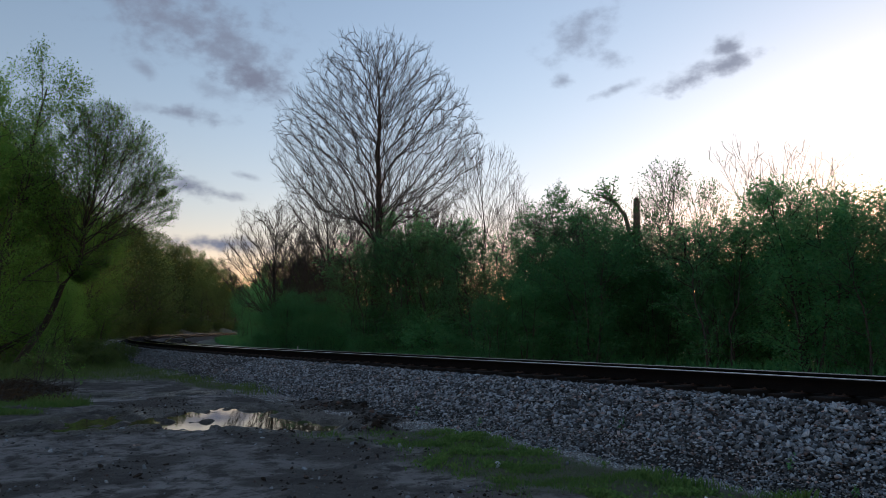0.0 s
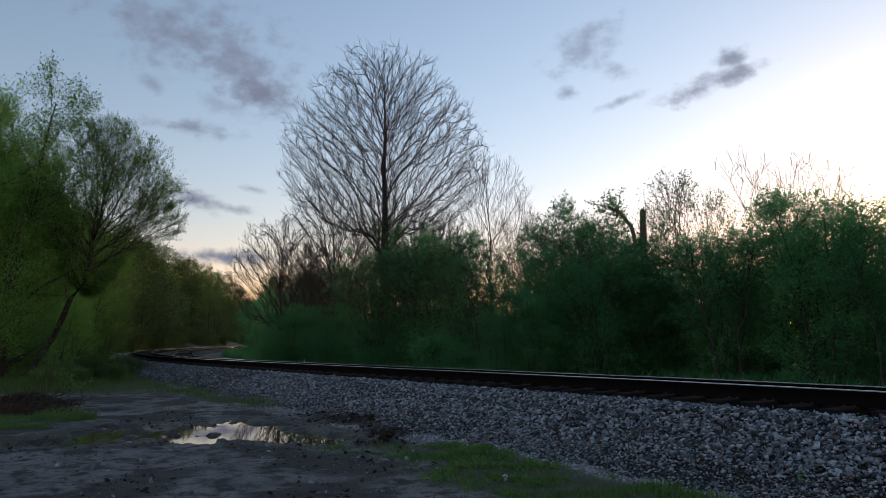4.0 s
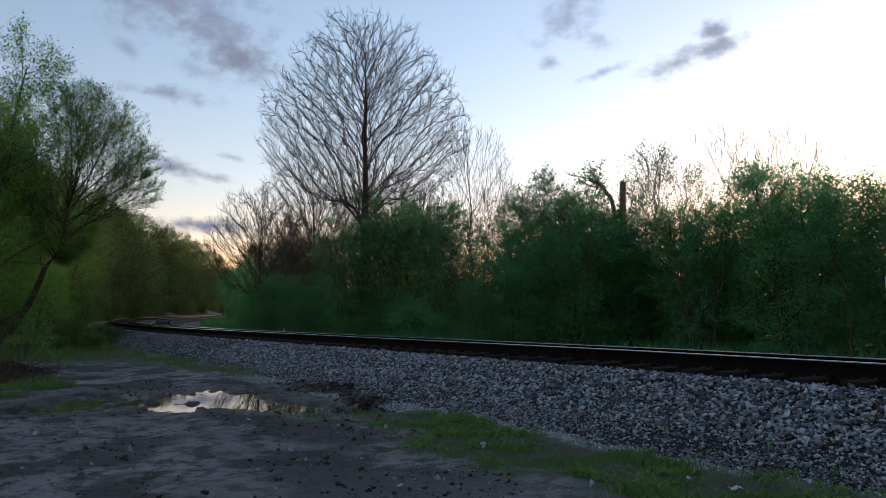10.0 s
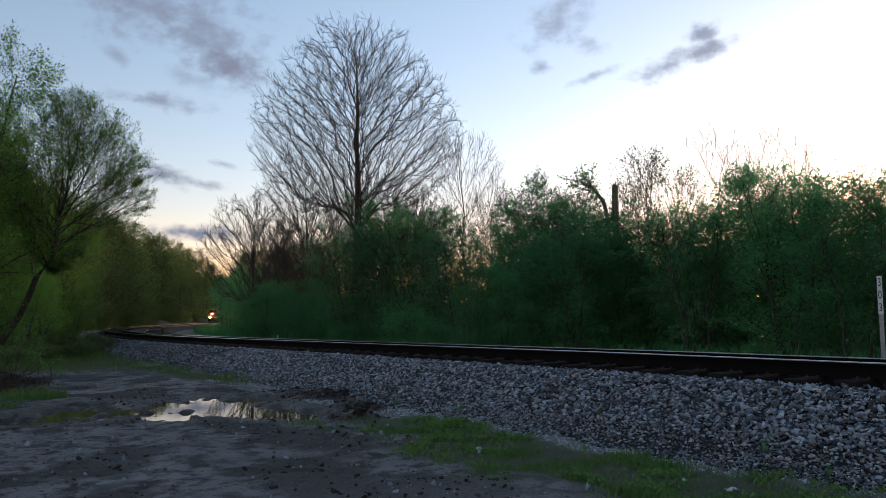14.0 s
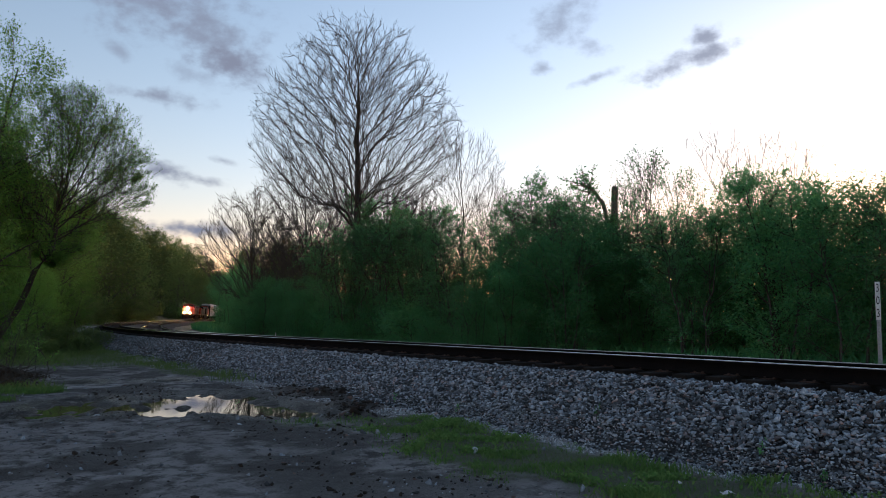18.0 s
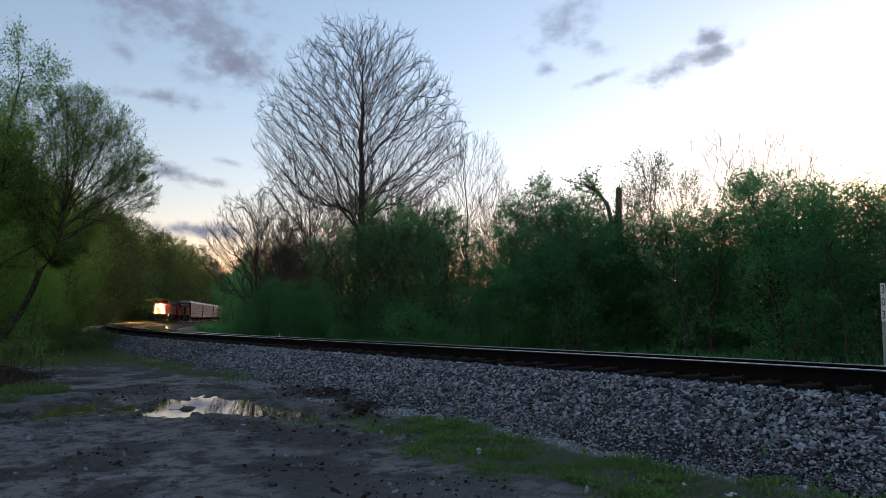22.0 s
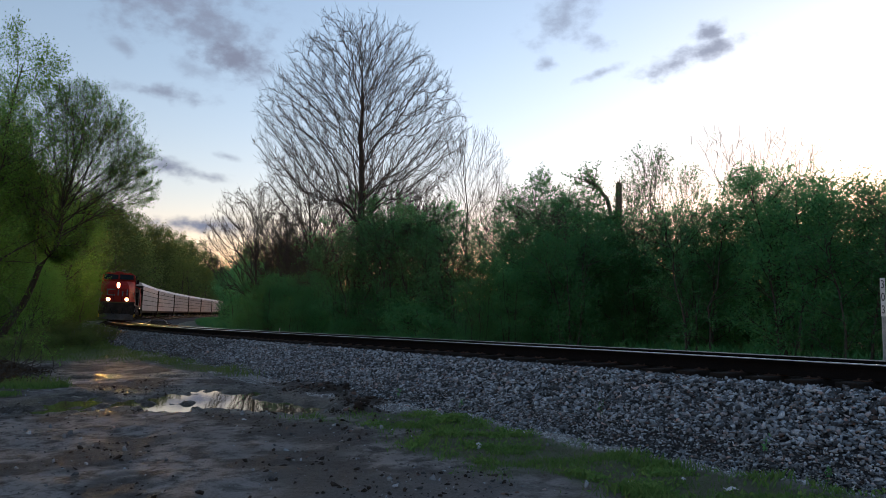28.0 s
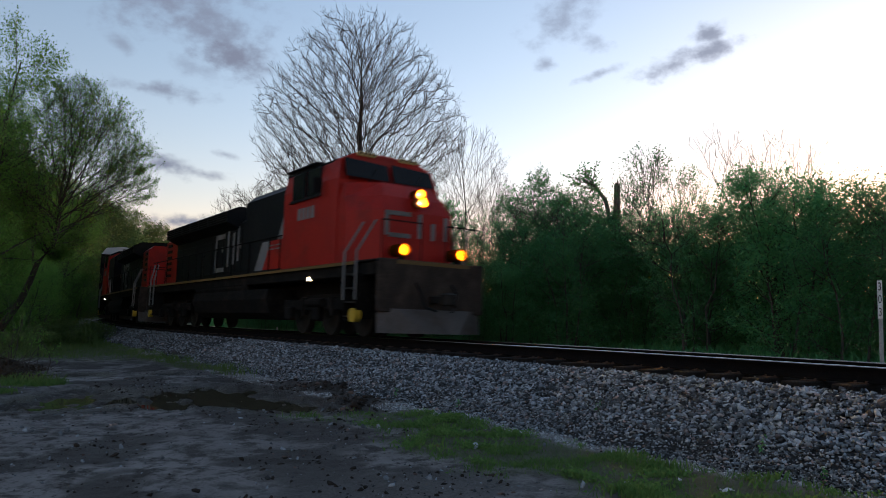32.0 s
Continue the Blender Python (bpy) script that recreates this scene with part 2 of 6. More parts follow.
HEADLAMP = 4800.0
M = dict(
    ground=ground_mat(), water=water_mat(),
    bark=surf("dark_bark", (0.050, 0.042, 0.036), (0.090, 0.076, 0.064), 4, 0.9, bump=0.6, fine=30, stretch=(1, 1, 0.3)),
    pale_bark=surf("pale_bark", (0.11, 0.085, 0.065), (0.17, 0.135, 0.10), 4, 0.9, bump=0.5, fine=30, stretch=(1, 1, 0.3)),
    snag=surf("weathered_wood", (0.13, 0.10, 0.085), (0.20, 0.15, 0.12), 5, 0.9, bump=0.6, fine=25, stretch=(1, 1, 0.2)),
    leaf=leaf_mat("thicket_leaf", (0.058, 0.222, 0.090), (0.108, 0.286, 0.094), 0.58),
    leaf_y=leaf_mat("young_yellow_green_leaf", (0.078, 0.215, 0.040), (0.150, 0.285, 0.060), 0.55),
    leaf_far=leaf_mat("forest_leaf", (0.072, 0.132, 0.040), (0.128, 0.178, 0.056), 0.55),
    grass=leaf_mat("grass_blade", (0.100, 0.230, 0.058), (0.190, 0.305, 0.090), 0.4),
    dry=leaf_mat("dry_stalk", (0.060, 0.040, 0.025), (0.105, 0.072, 0.042), 0.15),
    # far darker than the stones on it: the shade in their gaps is coloured in
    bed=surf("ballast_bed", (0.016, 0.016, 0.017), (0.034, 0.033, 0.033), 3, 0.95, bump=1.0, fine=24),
    stone=surf("crushed_stone", (0.135, 0.160, 0.185), (0.280, 0.302, 0.325), 9, 0.8, bump=0.22, fine=60, per_piece=0.82, spec=0.35),
    sleeper=surf("creosoted_sleeper", (0.018, 0.014, 0.012), (0.034, 0.028, 0.024), 3, 0.9, bump=0.7, fine=30, stretch=(8, 1, 8), spec=0.1),
    # rail sides are near black: the shade of the backlit rails is in the colour
    rail_side=surf("shaded_rusty_rail_side", (0.007, 0.006, 0.0058), (0.012, 0.0095, 0.0085), 6, 0.95, metal=0.0, bump=0.4, fine=50, spec=0.03),
    rail_top=surf("polished_rail_head", (0.76, 0.73, 0.69), (0.84, 0.81, 0.77), 3, 0.12, metal=1.0, bump=0.012, stretch=(1, 0.1, 1)),
    rail_mid=surf("worn_rail_crown", (0.42, 0.36, 0.30), (0.48, 0.41, 0.34), 5, 0.20, metal=1.0, bump=0.015, stretch=(1, 0.1, 1)),
    gravel=surf("fine_grey_gravel", (0.33, 0.35, 0.365), (0.45, 0.465, 0.48), 9, 0.85, bump=0.4, fine=60, per_piece=0.55),
    clod=surf("dark_mud_clod", (0.030, 0.024, 0.020), (0.055, 0.044, 0.037), 9, 0.95, bump=0.5, fine=60, per_piece=0.3, spec=0.1),
    rust=surf("rust", (0.045, 0.026, 0.019), (0.075, 0.040, 0.027), 8, 0.9, metal=0.2, bump=0.5),
    white=surf("white_paint", (0.72, 0.73, 0.72), (0.62, 0.63, 0.62), 4, 0.5, bump=0.05, grime=(0.40, 0.39, 0.36)),
    black=surf("black_letter_paint", (0.012, 0.012, 0.012), (0.02, 0.02, 0.02), 5, 0.5, bump=0.02),
    post=surf("galvanised_steel", (0.32, 0.34, 0.36), (0.42, 0.44, 0.45), 7, 0.5, metal=0.6, bump=0.1),
    loco_red=surf("red_orange_loco_paint", (0.36, 0.016, 0.009), (0.29, 0.013, 0.008), 1.2, 0.5, bump=0.03, grime=(0.12, 0.015, 0.011), spec=0.15),
    loco_black=surf("black_loco_paint", (0.0055, 0.006, 0.007), (0.009, 0.0095, 0.010), 1.0, 0.55, bump=0.04, grime=(0.014, 0.013, 0.012), spec=0.1),
    loco_white=surf("white_loco_paint", (0.20, 0.20, 0.20), (0.16, 0.16, 0.16), 2, 0.5, bump=0.03, grime=(0.09, 0.085, 0.08), spec=0.15),
    loco_yellow=surf("yellow_edge_paint", (0.17, 0.10, 0.03), (0.13, 0.08, 0.03), 3, 0.6, bump=0.03, grime=(0.10, 0.075, 0.04), spec=0.15),
    step_yellow=surf("yellow_step_paint", (0.55, 0.36, 0.03), (0.48, 0.31, 0.03), 3, 0.5, bump=0.03, grime=(0.32, 0.22, 0.05)),
    pilot=surf("dusty_end_plate", (0.030, 0.022, 0.018), (0.046, 0.034, 0.027), 3, 0.8, bump=0.2, grime=(0.065, 0.047, 0.036), spec=0.15),
    plough=surf("grey_plough_paint", (0.085, 0.078, 0.075), (0.115, 0.105, 0.100), 2, 0.7, bump=0.1, grime=(0.045, 0.034, 0.028), spec=0.15),
    dull_steel=surf("oily_wheel_steel", (0.020, 0.018, 0.016), (0.035, 0.031, 0.028), 6, 0.6, metal=0.3, bump=0.1, spec=0.15),
    under=surf("grimy_underframe", (0.007, 0.0065, 0.006), (0.013, 0.0115, 0.0105), 3, 0.85, bump=0.3, grime=(0.024, 0.019, 0.016), spec=0.08),
    steel=surf("worn_steel", (0.18, 0.17, 0.16), (0.26, 0.25, 0.24), 6, 0.45, metal=0.8, bump=0.1),
    glass=surf("dark_cab_glass", (0.010, 0.012, 0.014), (0.014, 0.016, 0.018), 2, 0.22, bump=0.0, spec=0.12),
    rack_white=surf("pale_grey_rack_panel", (0.43, 0.44, 0.45), (0.35, 0.36, 0.37), 0.8, 0.6, bump=0.05, grime=(0.26, 0.24, 0.225), spec=0.15),
    rack_roof=surf("galvanised_roof", (0.55, 0.57, 0.60), (0.45, 0.47, 0.50), 0.7, 0.4, metal=0.4, bump=0.05, grime=(0.30, 0.28, 0.27)),
    rack_dark=surf("dark_rack_frame", (0.022, 0.017, 0.015), (0.034, 0.026, 0.022), 2, 0.8, bump=0.1, spec=0.1),
    lamp=glow_mat("lit_headlamp", (1.0, 0.54, 0.13), HEADLAMP),
    ditch=glow_mat("lit_ditch_lamp", (1.0, 0.54, 0.13), HEADLAMP * 0.5),
    # orange with almost no blue: the lamps' amber halo is put into the bowl colour
    bowl=surf("amber_glow_lamp_bowl", (0.050, 0.013, 0.0004), (0.060, 0.016, 0.0005), 8, 0.7, bump=0.02, spec=0.0),
    step_lamp=glow_mat("lit_step_lamp", (1.0, 0.78, 0.42), 6.0),
    board=glow_mat("lit_number_board", (0.10, 0.075, 0.03), 0.25),
    litter=surf("faded_litter", (0.60, 0.60, 0.62), (0.48, 0.48, 0.50), 12, 0.6, bump=0.2),
)


# ---- mesh helpers ----
def link(name, me, mat, parent=None, label="", m=None):
    if mat is not None and not me.materials:
        me.materials.append(mat)
    ob = new(name, me)
    if parent is not None:
        ob.parent = parent
    if m is not None:
        ob.matrix_basis = m
    return tagged(ob, label) if label else ob


def part(name, bm, mat, parent, label="", m=None):
    me = bpy.data.meshes.new(name)
    bm.to_mesh(me)
    bm.free()
    return link(name, me, mat, parent, label, m)


def mesh_np(name, verts, faces, smooth=False):
    """A mesh from arrays: verts (n, 3), faces (m, k)."""
    me = bpy.data.meshes.new(name)
    verts, faces = np.asarray(verts, np.float32), np.asarray(faces, np.int32)
    k = faces.shape[1]
    me.vertices.add(len(verts))
    me.vertices.foreach_set("co", verts.ravel())
    me.loops.add(faces.size)
    me.loops.foreach_set("vertex_index", faces.ravel())
    me.polygons.add(len(faces))
    me.polygons.foreach_set("loop_start", np.arange(0, faces.size, k, dtype=np.int32))
    if smooth:
        me.polygons.foreach_set("use_smooth", np.ones(len(faces), bool))
    me.update(calc_edges=True)
    return me


def thing(name, label, category, group="", kind="", m=None):
    ob = new(name)
    ob.empty_display_size = 0.2
    if m is not None:
        ob.matrix_basis = m
    return tagged(ob, label, category, group, kind)


def box(bm, x0, x1, y0, y1, z0, z1, bevel=0.0):
    vs = bmesh.ops.create_cube(bm, size=1, matrix=Matrix.LocRotScale(((x0 + x1) / 2, (y0 + y1) / 2, (z0 + z1) / 2), None, (x1 - x0, y1 - y0, z1 - z0)))["verts"]
    if bevel:
        es = list({e for v in vs for e in v.link_edges})
        bmesh.ops.bevel(bm, geom=es, offset=bevel, segments=1, affect="EDGES")
    return bm


def boxes(*rows, bevel=0.0):
    bm = bmesh.new()
    for r in rows:
        box(bm, *r, bevel=bevel)
    return bm


def cyl(bm, a, b, r, sides=12, r2=None):
    a, b = Vector(a), Vector(b)
    d = b - a
    m = Matrix.Translation((a + b) / 2) @ d.to_track_quat("Z", "Y").to_matrix().to_4x4()
    bmesh.ops.create_cone(bm, cap_ends=True, segments=sides, radius1=r, radius2=r if r2 is None else r2, depth=d.length, matrix=m)
    return bm


def pipe(points, r, sides=6):
    bm = bmesh.new()
    for a, b in zip(points, points[1:]):
        cyl(bm, a, b, r, sides)
    return bm


def loft(rings, cap=True):
    """Skin over closed rings of equal length."""
    bm = bmesh.new()
    vr = [[bm.verts.new(p) for p in ring] for ring in rings]
    k = len(vr[0])
    for a, b in zip(vr, vr[1:]):
        for i in range(k):
            bm.faces.new((a[i], a[(i + 1) % k], b[(i + 1) % k], b[i]))
    if cap:
        bm.faces.new(vr[0][::-1])
        bm.faces.new(vr[-1])
    bmesh.ops.recalc_face_normals(bm, faces=bm.faces[:])
    return bm


def section(prof, x0, x1):
    """A profile of (y, z) drawn out from x0 to x1."""
    return loft([[(x, y, z) for y, z in prof] for x in (x0, x1)])


# ---- the track's line ----
BEND_S = (-40, 0, 30, 60, 100, 150, 220, 300)
BEND = (-0.0013, -0.0013, 0.0052, 0.0025, 0.0027, 0.0010, 0.0004, 0.0003)
RAIL_Z, CANT, GAUGE = 0.882, 0.049, 1.507
S = np.arange(-70, 900, 1.0)
_k = np.interp(S, BEND_S, BEND)
_th = np.concatenate([[0], np.cumsum((_k[1:] + _k[:-1]) / 2)])
TH = _th - _th[70] + radians(-36.05)
_x = np.concatenate([[0], np.cumsum((np.sin(TH[1:]) + np.sin(TH[:-1])) / 2)])
_y = np.concatenate([[0], np.cumsum((np.cos(TH[1:]) + np.cos(TH[:-1])) / 2)])
TX, TY = _x - _x[70] + 3.117, _y - _y[70] + 11.634


def rail_z(s):
    s = np.maximum(s, 0)
    return RAIL_Z - 0.0021 * s - 0.0007 * np.minimum(s, 60)


def tp(s, lat, z):
    """A point of the track: s metres along it, lat metres towards the road, z over the plane of the rail heads."""
    s, lat, z = np.broadcast_arrays(np.asarray(s, float), np.asarray(lat, float), np.asarray(z, float))
    th = np.interp(s, S, TH)
    k = CANT / GAUGE
    la = (lat - 0.7535) - z * k + 0.7535
    zz = (lat - 0.7535) * k + z
    return np.stack([np.interp(s, S, TX) - np.cos(th) * la, np.interp(s, S, TY) + np.sin(th) * la, rail_z(s) + zz], -1)


def flat(s, lat, z):
    """The same, but level: z is the world's height."""
    s, lat, z = np.broadcast_arrays(np.asarray(s, float), np.asarray(lat, float), np.asarray(z, float))
    th = np.interp(s, S, TH)
    return np.stack([np.interp(s, S, TX) - np.cos(th) * lat, np.interp(s, S, TY) + np.sin(th) * lat, z + 0 * s], -1)


def track_pose(s, reach=0.0):
    """The pose of what rides at s, with its x axis in the direction of travel (towards smaller s)."""
    a, b = tp(s - reach - 0.05, 0, 0), tp(s + reach + 0.05, 0, 0)
    d = a - b
    yaw = math.degrees(math.atan2(d[1], d[0]))
    pit = math.degrees(math.atan2(d[2], math.hypot(d[0], d[1])))
    mid = (a + b) / 2
    return Matrix.Translation(mid) @ Matrix.Rotation(radians(yaw), 4, "Z") @ Matrix.Rotation(radians(-pit), 4, "Y") @ Matrix.Rotation(-CANT / GAUGE, 4, "X")


def near_track(x, y):
    """Along and across for points of the plan."""
    pts = np.stack([TX[::2], TY[::2]], -1)
    i = np.empty(len(x), int)
    for a in range(0, len(x), 4000):
        d = (x[a:a + 4000, None] - pts[None, :, 0]) ** 2 + (y[a:a + 4000, None] - pts[None, :, 1]) ** 2
        i[a:a + 4000] = d.argmin(1)
    th = TH[::2][i]
    dx, dy = x - pts[i, 0], y - pts[i, 1]
    return S[::2][i] + dx * np.sin(th) + dy * np.cos(th), -dx * np.cos(th) + dy * np.sin(th)


# ---- ground ----
PUDDLE_Z = -0.037
# x, y, half length, half width, turn in degrees, depth
PUDDLES = ((-4.05, 12.5, 1.05, 1.55, 12, 0.100), (-2.50, 11.35, 0.95, 0.55, -35, 0.086), (-4.95, 12.0, 0.50, 0.85, 8, 0.090),
           (-6.15, 12.05, 0.56, 1.30, 25, 0.108), (-6.35, 16.6, 0.36, 0.24, 10, 0.098), (-8.3, 16.2, 0.45, 0.30, 0, 0.088), (-6.55, 10.95, 0.35, 0.45, 40, 0.078))



def fractal(x, y, scale, octaves=4, seed=0):
    """Smooth value noise on the plan, -1 to 1."""
    rng = np.random.default_rng(seed)
    grid = rng.uniform(-1, 1, (256, 256))
    out, amp, tot = 0, 1.0, 0
    for o in range(octaves):
        u, v = x / scale * 2 ** o + 37.3 * o, y / scale * 2 ** o + 11.7 * o
        i, j = np.floor(u).astype(int), np.floor(v).astype(int)
        a, b = u - i, v - j
        a, b = a * a * (3 - 2 * a), b * b * (3 - 2 * b)
        g = lambda p, q: grid[p % 256, q % 256]
        out = out + amp * ((g(i, j) * (1 - a) + g(i + 1, j) * a) * (1 - b) + (g(i, j + 1) * (1 - a) + g(i + 1, j + 1) * a) * b)
        tot, amp = tot + amp, amp * 0.5
    return out / tot


def sstep(a, b, x):
    t = np.clip((x - a) / (b - a), 0, 1)
    return t * t * (3 - 2 * t)


# churned mud thrown up beside the puddles: x, y, half length, half width, turn, height
RIDGES = ((-2.25, 13.3, 1.15, 0.42, -38, 0.085), (-1.38, 11.6, 0.75, 0.34, -62, 0.085), (-1.35, 10.45, 0.42, 0.30, 20, 0.065), (-3.1, 14.3, 0.7, 0.3, -35, 0.05))


def ridge(x, y):
    out = 0.0
    for px, py, a, b, turn, high in RIDGES:
        c, t = math.cos(radians(turn)), math.sin(radians(turn))
        u, v = ((x - px) * c + (y - py) * t) / a, (-(x - px) * t + (y - py) * c) / b
        out = np.maximum(out, high / 0.085 * np.exp(-(u * u + v * v)))
    return out


def ground_z(x, y):
    x, y = np.asarray(x, float), np.asarray(y, float)
    z = 0.03 + 0.028 * fractal(x, y, 2.2, 4, 1) + 0.12 * fractal(x, y, 14, 3, 2) * sstep(14, 40, np.hypot(x, y))
    near = 1 - sstep(14, 26, np.hypot(x + 2, y - 8))
    z = z + near * (0.030 * fractal(x, y, 0.33, 4, 3) + 0.03 * np.maximum(fractal(x, y, 0.6, 3, 4), 0) * sstep(0.1, 0.5, fractal(x, y, 1.6, 2, 9)))
    # wheel ruts that run along the road, with soft ridges between them
    across = x * 0.80 + y * 0.33 + 0.35 * fractal(x, y, 5, 2, 5)
    rut = np.exp(-((across + 0.15) / 0.22) ** 2) + np.exp(-((across - 1.35) / 0.22) ** 2) + 0.7 * np.exp(-((across + 1.9) / 0.2) ** 2)
    z = z - 0.035 * rut * near * (0.6 + 0.6 * fractal(x, y, 1.2, 2, 6)) * sstep(12, 8, y)
    bars = np.sin((y * 0.9 - x * 0.4) * 22) * np.exp(-((across + 0.15) / 0.16) ** 2) * sstep(9.5, 7, y)
    z = z + 0.006 * bars * near
    for px, py, a, b, turn, depth in PUDDLES:
        c, s = math.cos(radians(turn)), math.sin(radians(turn))
        u, v = ((x - px) * c + (y - py) * s) / a, (-(x - px) * s + (y - py) * c) / b
        w = np.exp(-(u * u + v * v) ** 1.5 * 0.8)
        z = z - depth * 1.22 * w + sstep(0.05, 0.5, w) * (0.105 * fractal(x, y, 0.55, 3, 8) + 0.085 * fractal(x, y * 0.6, 0.17, 2, 18))
    r = ridge(x, y)
    z = z + r * (0.06 + 0.16 * fractal(x, y, 0.30, 3, 19))
    # the land falls slightly ahead, and a wooded bank rises beyond the outer side of the bend
    z = z - 0.0024 * np.clip(y - 20, 0, 300)
    return z


def bank(s, lat):
    """Rise of the hillside on the outer side, and the ditch behind the inner side."""
    return (0.30 + 0.45 * sstep(120, 260, s)) * np.clip(lat - 8, 0, 48) * sstep(30, 75, s)


def build_ground():
    def axis(lo, hi, step, far):
        mid = np.arange(lo, hi, step)
        out = np.cumsum(step * 1.17 ** np.arange(1, 70))
        out = out[out < far]
        return np.concatenate([lo - out[::-1], mid, hi - step + out])
    xs, ys = axis(-9.5, 6.0, 0.062, 2400), axis(3.6, 17.5, 0.062, 2400)
    gx, gy = np.meshgrid(xs, ys)
    x, y = gx.ravel(), gy.ravel()
    s, lat = near_track(x, y)
    z = ground_z(x, y) + bank(s, lat)
    z = np.where(np.abs(lat) < 2.6, np.minimum(z, rail_z(s) - 0.85), z)
    far_side = sstep(-2.5, -9, lat) * sstep(900, 200, np.hypot(x, y))
    z = z - 0.25 * far_side
    nx, ny = len(xs), len(ys)
    i = (np.arange(ny - 1)[:, None] * nx + np.arange(nx - 1)[None]).ravel()
    me = mesh_np("ground", np.stack([x, y, z], -1), np.stack([i, i + 1, i + nx + 1, i + nx], -1), True)
    n1, n2 = fractal(x, y, 1.3, 4, 11), fractal(x, y, 5, 3, 12)
    strip = np.maximum(grass_weight(x, y, s, lat), sstep(32, 55, np.hypot(x, y)) * sstep(3.0, 4.0, np.abs(lat)))
    wet = np.zeros_like(x)
    for px, py, a, b, turn, depth in PUDDLES:
        c, t = math.cos(radians(turn)), math.sin(radians(turn))
        u, v = ((x - px) * c + (y - py) * t) / (a + 0.55), (-(x - px) * t + (y - py) * c) / (b + 0.45)
        wet = np.maximum(wet, sstep(1.25, 0.75, np.sqrt(u * u + v * v) + 0.25 * n1))
    grit = sstep(4.1, 3.3, lat + 0.4 * n1) * sstep(-6, -3, lat) * (s > -30)
    grit = np.maximum(grit, 0.35 * sstep(0.15, 0.5, n2))
    for key, val in (("sod", np.clip(strip * (1 - np.clip(1.6 * ridge(x, y), 0, 1)), 0, 1)), ("wet", wet * (1 - strip)), ("grit", np.clip(grit * (1 - strip) * (1 - np.clip(2.2 * ridge(x, y), 0, 1)), 0, 1)),
                     ("mud", np.maximum(mud(x, y), np.clip(1.8 * ridge(x, y), 0, 1)) * (1 - strip * (1 - np.clip(2 * ridge(x, y), 0, 1))))):
        at = me.attributes.new(key, "FLOAT", "POINT")
        at.data.foreach_set("value", val.astype(np.float32))
    tagged(link("ground", me, M["ground"]), "dark packed dirt ground with ruts, mud and grit", "ground", kind="structure")


def mud(x, y):
    """Dark churned patches on the road."""
    across = x * 0.80 + y * 0.33 + 0.35 * fractal(x, y, 5, 2, 5)
    lanes = np.exp(-((across + 0.15) / 0.4) ** 2) + np.exp(-((across - 1.35) / 0.35) ** 2) + np.exp(-((across + 1.9) / 0.4) ** 2)
    return np.clip(sstep(0.05, 0.35, fractal(x, y, 0.9, 4, 61) + 0.35 * lanes + 0.9 * ridge(x, y) + 0.22 * sstep(0.5, -3.5, x) - 0.10), 0, 1) * 0.85 * sstep(40, 20, np.hypot(x, y))


# patches of grass beside the road: x, y, half widths
TUFTS = ((-9.1, 14.6, 0.9, 0.6), (-8.0, 14.0, 0.5, 0.45), (-8.2, 12.7, 0.7, 0.4), (-9.6, 13.2, 0.9, 0.6))


def grass_weight(x, y, s, lat):
    """Where grass and weeds grow: a strip at the ballast's foot, the verge far along the road, and beyond the track."""
    n1 = fractal(x, y, 1.1, 4, 21)
    strip = sstep(3.3, 3.75, lat + 0.35 * n1) * sstep(5.5, 4.6, lat + 0.9 * n1) * sstep(1.9, 0.5, s + 0.8 * n1)
    tail = sstep(2.9, 3.2, lat + 0.2 * n1) * sstep(4.3, 3.7, lat + 0.5 * n1) * sstep(7, 11, s) * sstep(0.1, -0.1, n1 - 0.2)
    verge = sstep(3.4, 4.4, lat + 0.7 * n1) * sstep(14, 19, s + 2 * n1) * sstep(11.5, 9, lat + 1.2 * n1)
    left = sstep(10.2, 11.2, lat + 0.7 * n1) * sstep(3, 7, s)
    beyond = sstep(-3.2, -4.0, lat + 3.2 * sstep(14, 28, s))
    far = sstep(14, 22, lat + 3 * n1) * sstep(10, 25, s)
    tufts = sum(np.exp(-(((x - px) / a) ** 2 + ((y - py) / b) ** 2)) for px, py, a, b in TUFTS)
    return np.clip(strip + tail + verge + left + beyond + far + sstep(0.25, 0.7, tufts + 0.35 * n1), 0, 1)


build_ground()


def build_puddles():
    for i, (px, py, a, b, turn, depth) in enumerate(PUDDLES):
        bm = bmesh.new()
        bmesh.ops.create_circle(bm, cap_ends=True, segments=40, radius=1, matrix=pose(px, py, PUDDLE_Z - 0.003 * i, 0, 0, turn) @ Matrix.Diagonal((a * 1.5, b * 1.5, 1, 1)))
        ob = part("puddle", bm, M["water"], None)
        tagged(ob, "shallow muddy rain puddle that mirrors the evening sky", "puddle", "puddles on the dirt road", "structure")
build_puddles()


def land(s, lat):
    """A place on the land, given along and across the track."""
    p = flat(s, lat, 0)
    z = float(ground_z(p[0], p[1])) + float(bank(np.float64(s), np.float64(lat)))
    z -= 0.25 * float(sstep(-2.5, -9, np.float64(lat)))
    return float(p[0]), float(p[1]), z


# ---- track ----
def bed_z(lat):
    """Height of the ballast under the plane of the rail heads."""
    return np.interp(lat, (-4.2, -3.3, -1.75, -1.35, 1.35, 1.62, 3.2, 3.6), (-1.25, -0.95, -0.30, -0.285, -0.285, -0.31, -0.93, -1.10))


